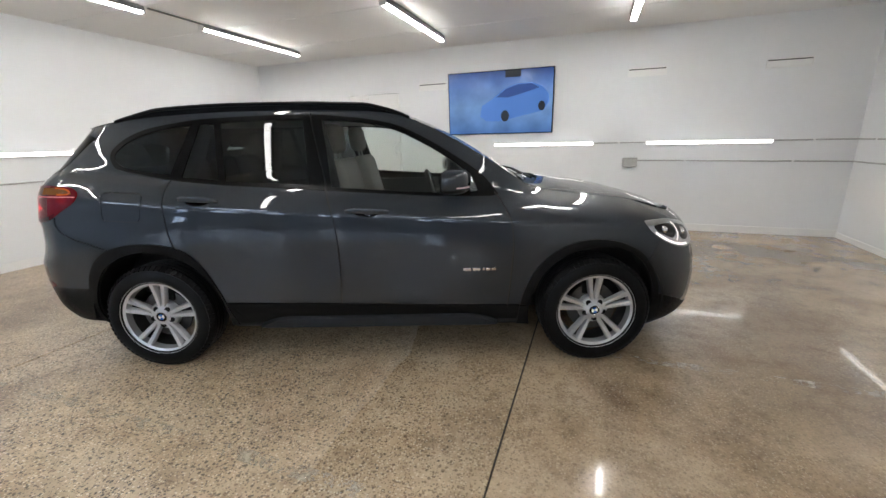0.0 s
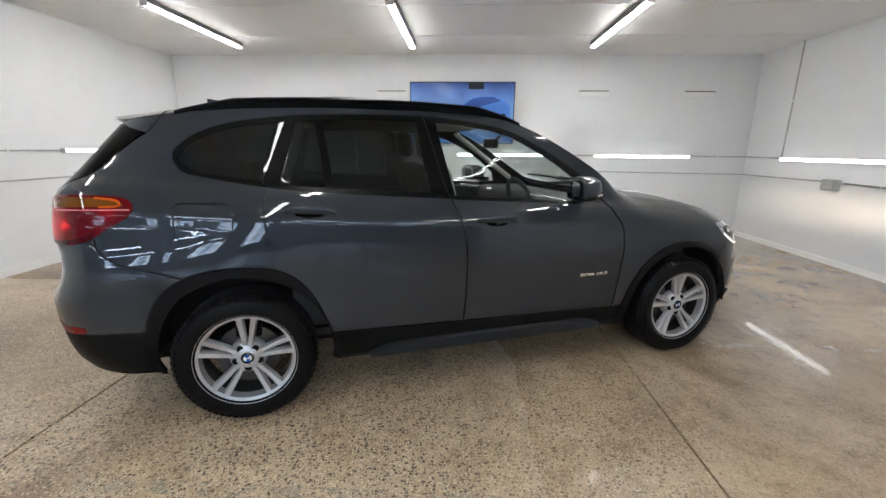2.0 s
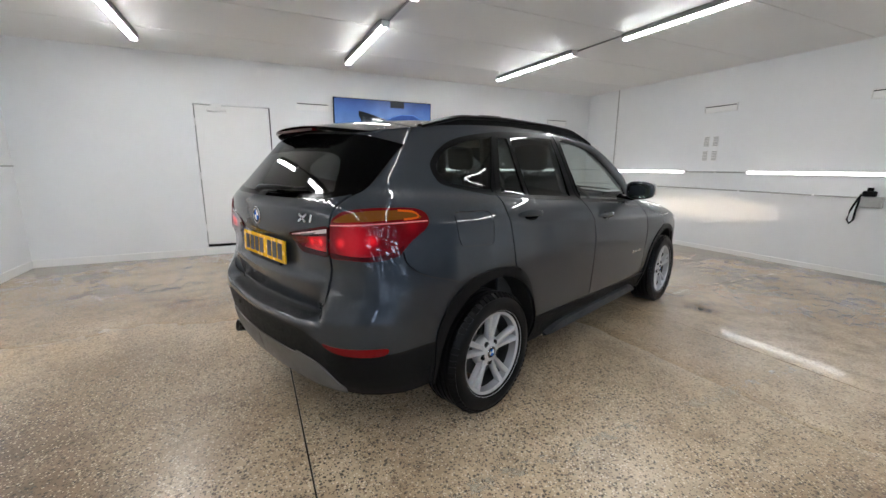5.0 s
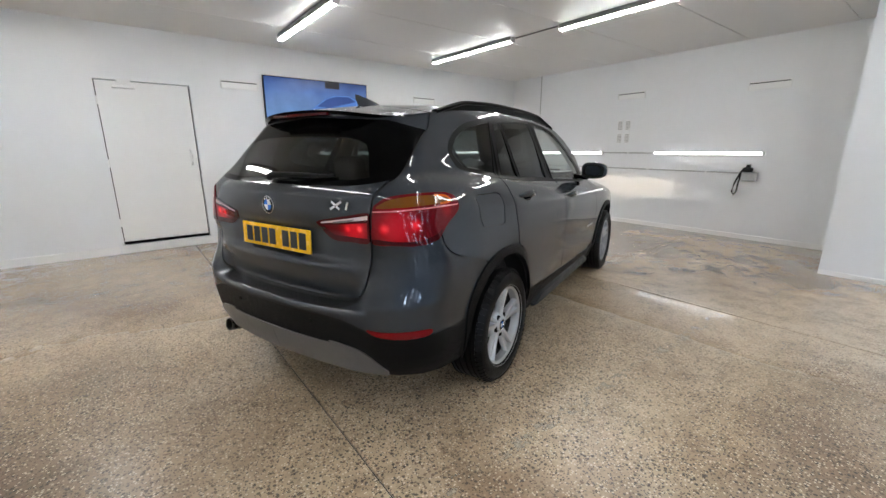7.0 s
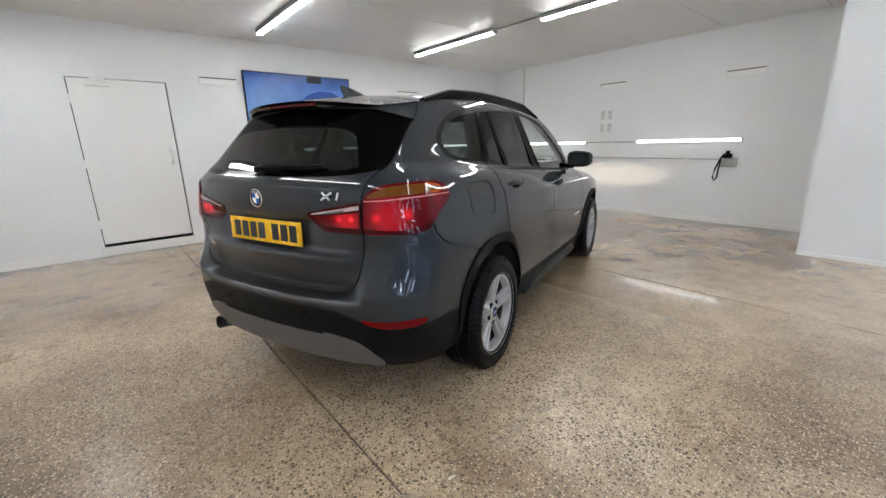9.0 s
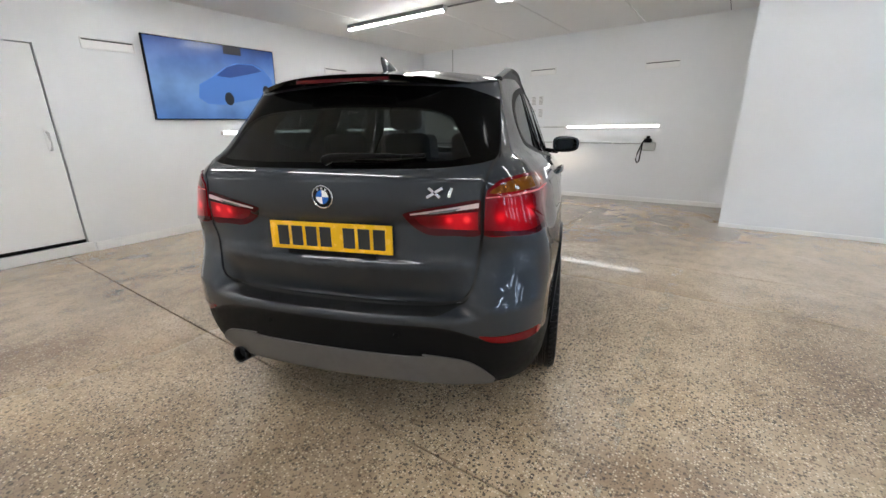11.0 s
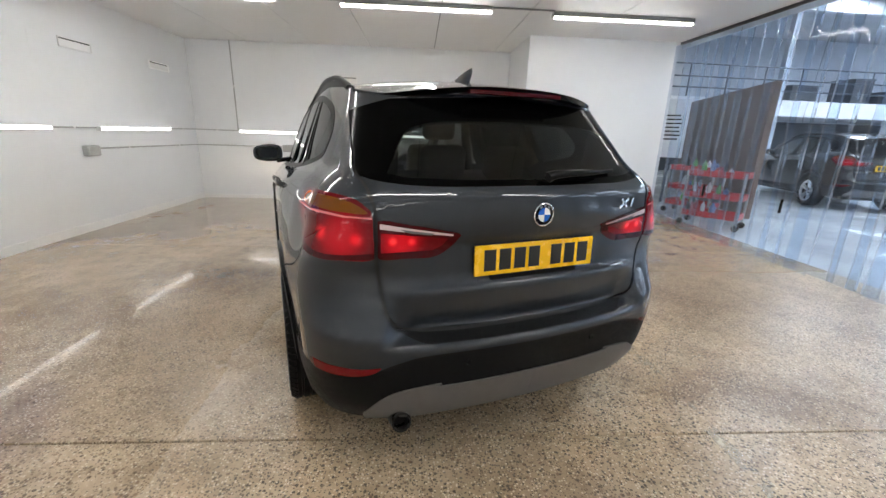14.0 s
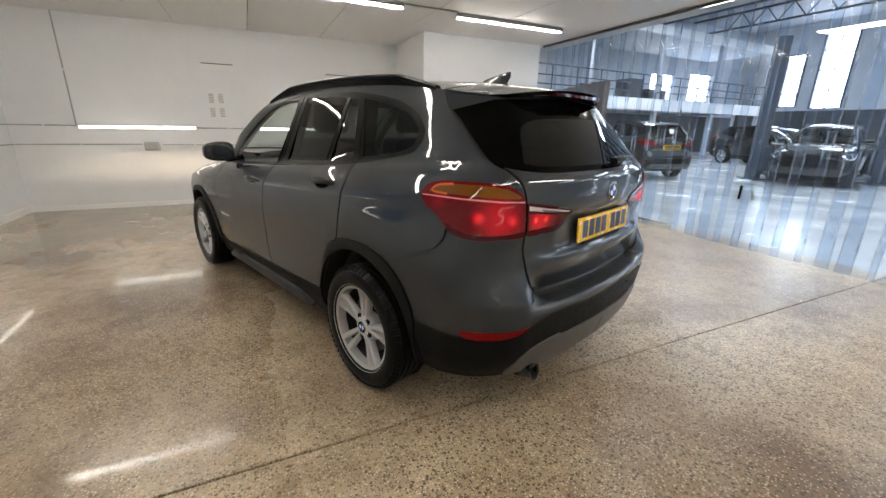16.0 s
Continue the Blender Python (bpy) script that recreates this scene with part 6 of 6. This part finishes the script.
def tail_at(y, z, proud=0.0):
    """A frame on the tail: its own x to the car's left-hand side as seen from behind, y out of the tail."""
    x = float(tail(np.array([y]), np.array([z]))[0])
    return Matrix.Translation((x - proud, y, z)) @ Matrix.Rotation(-math.pi / 2, 4, "Z")


plate = part("number_plate", boxed(-0.26, 0.26, -0.006, 0.004, -0.0555, 0.0555, bevel=0.003), PLATE_YELLOW, tg, "yellow plate with seven dark bars", at=Matrix.Translation((-0.828, -0.006, 0.905)) @ Matrix.Rotation(-math.pi / 2, 4, "Z") @ Matrix.Rotation(radians(-2), 4, "X"))
for k, xx in enumerate((-0.20, -0.138, -0.076, -0.014, 0.085, 0.147, 0.209)):
    part("plate_bar", boxed(xx - 0.024, xx + 0.024, -0.0072, -0.006, -0.039, 0.039, bevel=0.0), INK, plate)
part("plate_holder", boxed(-0.19, 0.19, -0.004, 0.02, -0.075, -0.056, bevel=0.002), BLACK_PLASTIC, tg, at=Matrix.Translation((-0.828, -0.006, 0.905)) @ Matrix.Rotation(-math.pi / 2, 4, "Z"))
roundel(tg, 0.041, tail_at(-0.006, 1.063, 0.0005))
mark = new("model_mark")
mark.parent = tg
mark.matrix_basis = tail_at(-0.443, 1.083, 0.003) @ Matrix.Rotation(radians(12), 4, "Z")
for k, (a, b) in enumerate((((-0.048, -0.017), (0.010, 0.017)), ((-0.040, 0.017), (0.0, -0.017)), ((0.030, -0.017), (0.042, 0.017)))):
    d = Vector((b[0] - a[0], 0, b[1] - a[1]))
    bm = bmesh.new()
    box(bm, -d.length / 2, d.length / 2, -0.004, 0.0, -0.0055, 0.0055, bevel=0.0015)
    part("mark_bar", bm, CHROME, mark, at=Matrix.Translation(((a[0] + b[0]) / 2, 0, (a[1] + b[1]) / 2)) @ Matrix.Rotation(-math.atan2(d.z, d.x), 4, "Y"))
for sd in (1, -1):
    p, n = on_skin(1.975, 0.606, 0.001)
    fl = part("door_mark", boxed(-0.105, -0.06, -0.003, 0.0, -0.008, 0.009, bevel=0.001), CHROME, MADE[("front_door", sd)], "small chrome lettering as plain bars", at=Matrix.Translation((p[0], sd * p[1], p[2])) @ (Matrix.Identity(4) if sd == 1 else Matrix.Rotation(math.pi, 4, "Z")))
    for a, b in ((-0.05, -0.005), (0.01, 0.022), (0.028, 0.055), (0.061, 0.088)):
        part("mark_bar", boxed(a, b, -0.003, 0.0, -0.007, 0.009, bevel=0.001), CHROME, fl)

# rear wiper
wp = part("rear_wiper", sweep([(-0.832, -0.02, 1.193), (-0.835, -0.05, 1.203), (-0.826, -0.14, 1.207), (-0.805, -0.25, 1.207), (-0.79, -0.30, 1.206)], lambda u: 0.019 - 0.012 * u, 10), BLACK_PLASTIC, tg, "black rear wiper arm", smooth_angle=60)
part("wiper_blade", sweep([(-0.802, -0.12, 1.202), (-0.795, -0.25, 1.203), (-0.765, -0.38, 1.207)], 0.007, 8), BLACK_PLASTIC, tg, smooth_angle=60)
# exhaust, on the left
part("exhaust_pipe", revolve([(0.030, 0.0), (0.037, 0.0), (0.037, 0.16), (0.030, 0.16)], 24), worn("sooty steel", (0.06, 0.06, 0.06), 0.3, 20, 0.2, metal=0.9), car, "dark sooty tail pipe", smooth_angle=40, at=Matrix.Translation((-0.835, 0.518, 0.318)) @ Matrix.Rotation(-math.pi / 2, 4, "Z") @ Matrix.Rotation(radians(-12), 4, "X"))
part("exhaust_inside", revolve([(0.0, 0.03), (0.0305, 0.03)], 16), SHELL_BLACK, car, at=Matrix.Translation((-0.835, 0.518, 0.318)) @ Matrix.Rotation(-math.pi / 2, 4, "Z"))
for y in (-0.62, -0.28, 0.28, 0.62):
    part("parking_sensor", revolve([(0, -0.004), (0.010, -0.004), (0.012, 0.0)], 14), BLACK_PLASTIC, MADE[("rear_bumper", 0)], at=tail_at(y, 0.545, 0.001 if abs(y) < 0.5 else -0.03))
# cowl wipers
for y0, y1 in ((-0.42, 0.12), (0.05, 0.55)):
    part("front_wiper", sweep([(2.34, y0, 1.10), (2.31, (y0 + y1) / 2, 1.118), (2.24 if abs(y1) > 0.4 else 2.30, y1, 1.125)], 0.008, 8), BLACK_PLASTIC, car, smooth_angle=60)

# ---- inside the car ----
SEAT = worn("pale grey seat cloth", (0.23, 0.22, 0.20), 0.8, 20, 0.1, grain=0.2)
SEAT_DARK = worn("dark seat cloth", (0.03, 0.03, 0.032), 0.8, 20, 0.1, grain=0.2)
DASH = worn("dark dashboard", (0.02, 0.02, 0.021), 0.6, 30, 0.1)
LINING = worn("pale roof lining", (0.40, 0.39, 0.37), 0.9, 10, 0.08)


def cushion(x0, x1, y0, y1, z0, z1, r=0.04):
    return boxed(x0, x1, y0, y1, z0, z1, bevel=r, segments=4)


def car_seat(x, y, mat):
    s = new("front_seat" if x > 0.9 else "rear_seat")
    s.parent = car
    s.matrix_basis = Matrix.Translation((x, y, 0.42))
    part("seat_cushion", cushion(-0.05, 0.46, -0.24, 0.24, 0.08, 0.26, 0.06), mat, s, smooth_angle=60)
    tall = 0.62 if x > 0.9 else 0.50
    b = cushion(-0.08, 0.06, -0.24, 0.24, 0.0, tall, 0.055)
    part("backrest", b, mat, s, smooth_angle=60, at=Matrix.Translation((-0.03, 0, 0.22)) @ Matrix.Rotation(radians(-14), 4, "Y"))
    part("head_rest", cushion(-0.05, 0.05, -0.13, 0.13, 0.0, 0.19, 0.045), mat, s, smooth_angle=60, at=Matrix.Translation((-0.20, 0, 0.86 if x > 0.9 else 0.66)) @ Matrix.Rotation(radians(-8), 4, "Y"))
    for q in (-0.06, 0.06):
        part("head_rest_post", rod(bmesh.new(), (-0.185, q, tall + 0.14), (-0.20, q, tall + 0.26), 0.007, 8), STEEL, s)
    return s


car_seat(1.25, -0.36, SEAT), car_seat(1.25, 0.36, SEAT)
for y in (-0.40, 0.0, 0.40):
    car_seat(0.30, y * 0.98, SEAT_DARK)
part("dashboard", cushion(1.78, 2.22, -0.68, 0.68, 0.62, 1.035, 0.07), DASH, car, smooth_angle=60)
part("cabin_floor", boxed(-0.55, 2.1, -0.70, 0.70, 0.34, 0.38), DASH, car)
part("load_cover", boxed(-0.66, 0.05, -0.58, 0.58, 0.98, 0.995), DASH, car)
part("centre_console", cushion(1.0, 1.9, -0.11, 0.11, 0.38, 0.72, 0.04), DASH, car, smooth_angle=60)
part("roof_lining", boxed(-0.28, 1.48, -0.52, 0.52, 1.486, 1.496), LINING, car)
for sd in (1, -1):
    part("door_card", boxed(0.22, 2.0, -sd * 0.70 - 0.01, -sd * 0.70 + 0.01, 0.40, 1.02, bevel=0.008), DASH, car)
    part("pillar_lining", sweep([(1.10, -sd * 0.665, 1.05), (1.05, -sd * 0.60, 1.28), (1.0, -sd * 0.555, 1.475)], 0.035, 8), SEAT_DARK, car, smooth_angle=60)
    part("screen_pillar_lining", sweep([(2.10, -sd * 0.66, 1.09), (1.80, -sd * 0.605, 1.29), (1.52, -sd * 0.53, 1.47)], 0.022, 8), LINING, car, smooth_angle=60)
    part("rear_pillar_lining", sweep([(0.20, -sd * 0.67, 1.15), (0.25, -sd * 0.60, 1.3), (0.29, -sd * 0.55, 1.47)], 0.05, 8), SEAT_DARK, car, smooth_angle=60)
wheel_ring = sweep([(0, 0.185 * math.cos(a), 0.185 * math.sin(a)) for a in np.linspace(0, 2 * math.pi, 32, endpoint=False)], 0.015, 8, True)
sw = part("steering_wheel", wheel_ring, DASH, car, smooth_angle=60, at=Matrix.Translation((1.72, -0.36, 0.98)) @ Matrix.Rotation(radians(-24), 4, "Y"))
part("wheel_boss", cushion(-0.02, 0.04, -0.07, 0.07, -0.06, 0.06, 0.02), DASH, sw, smooth_angle=60)
for a in (0, math.pi, -math.pi / 2):
    part("wheel_spoke", rod(bmesh.new(), (0, 0.05 * math.cos(a), 0.05 * math.sin(a)), (0, 0.18 * math.cos(a), 0.18 * math.sin(a)), 0.014, 8), DASH, sw)
part("inside_mirror", cushion(-0.012, 0.012, -0.12, 0.12, -0.035, 0.035, 0.011), DASH, car, smooth_angle=60, at=Matrix.Translation((1.62, 0, 1.385)))
part("mirror_stalk", rod(bmesh.new(), (1.64, 0, 1.40), (1.70, 0, 1.44), 0.012, 8), DASH, car)

# the lit head lamps
for y in (-0.60, 0.60):
    beam = bpy.data.lights.new("head_lamp_beam", "SPOT")
    beam.energy, beam.spot_size, beam.spot_blend, beam.shadow_soft_size, beam.color = 140.0, radians(52), 1.0, 0.04, (1.0, 0.80, 0.58)
    ob = new("head_lamp_beam", beam)
    ob.matrix_basis = car.matrix_basis @ look((3.43, y, 0.765), (6.4, y, 0.66)) @ Matrix.Diagonal((1.0, 0.22, 1.0, 1.0))

# ---- more cars in the workshop ----
BLACK_PAINT = material("black car paint", (0.006, 0.006, 0.007), 0.25, 0.2, Coat_Weight=1.0, Coat_Roughness=0.02)
for x, y, turn in ((6.25, -9.45, -15), (4.35, -15.0, 106), (0.6, -15.5, 100), (9.0, -18.5, 170), (10.6, -22.5, 180), (-6.0, -11.0, 120)):
    c = copy_thing(car, pose(x, y, 0, 0, 0, turn))
    for ob in c.children_recursive:
        for slot in ob.material_slots:
            if slot.material == PAINT:
                slot.link = "OBJECT"
                slot.material = BLACK_PAINT
    tagged(c, "dark car parked in the workshop beyond the strip curtain", "car", "workshop cars")
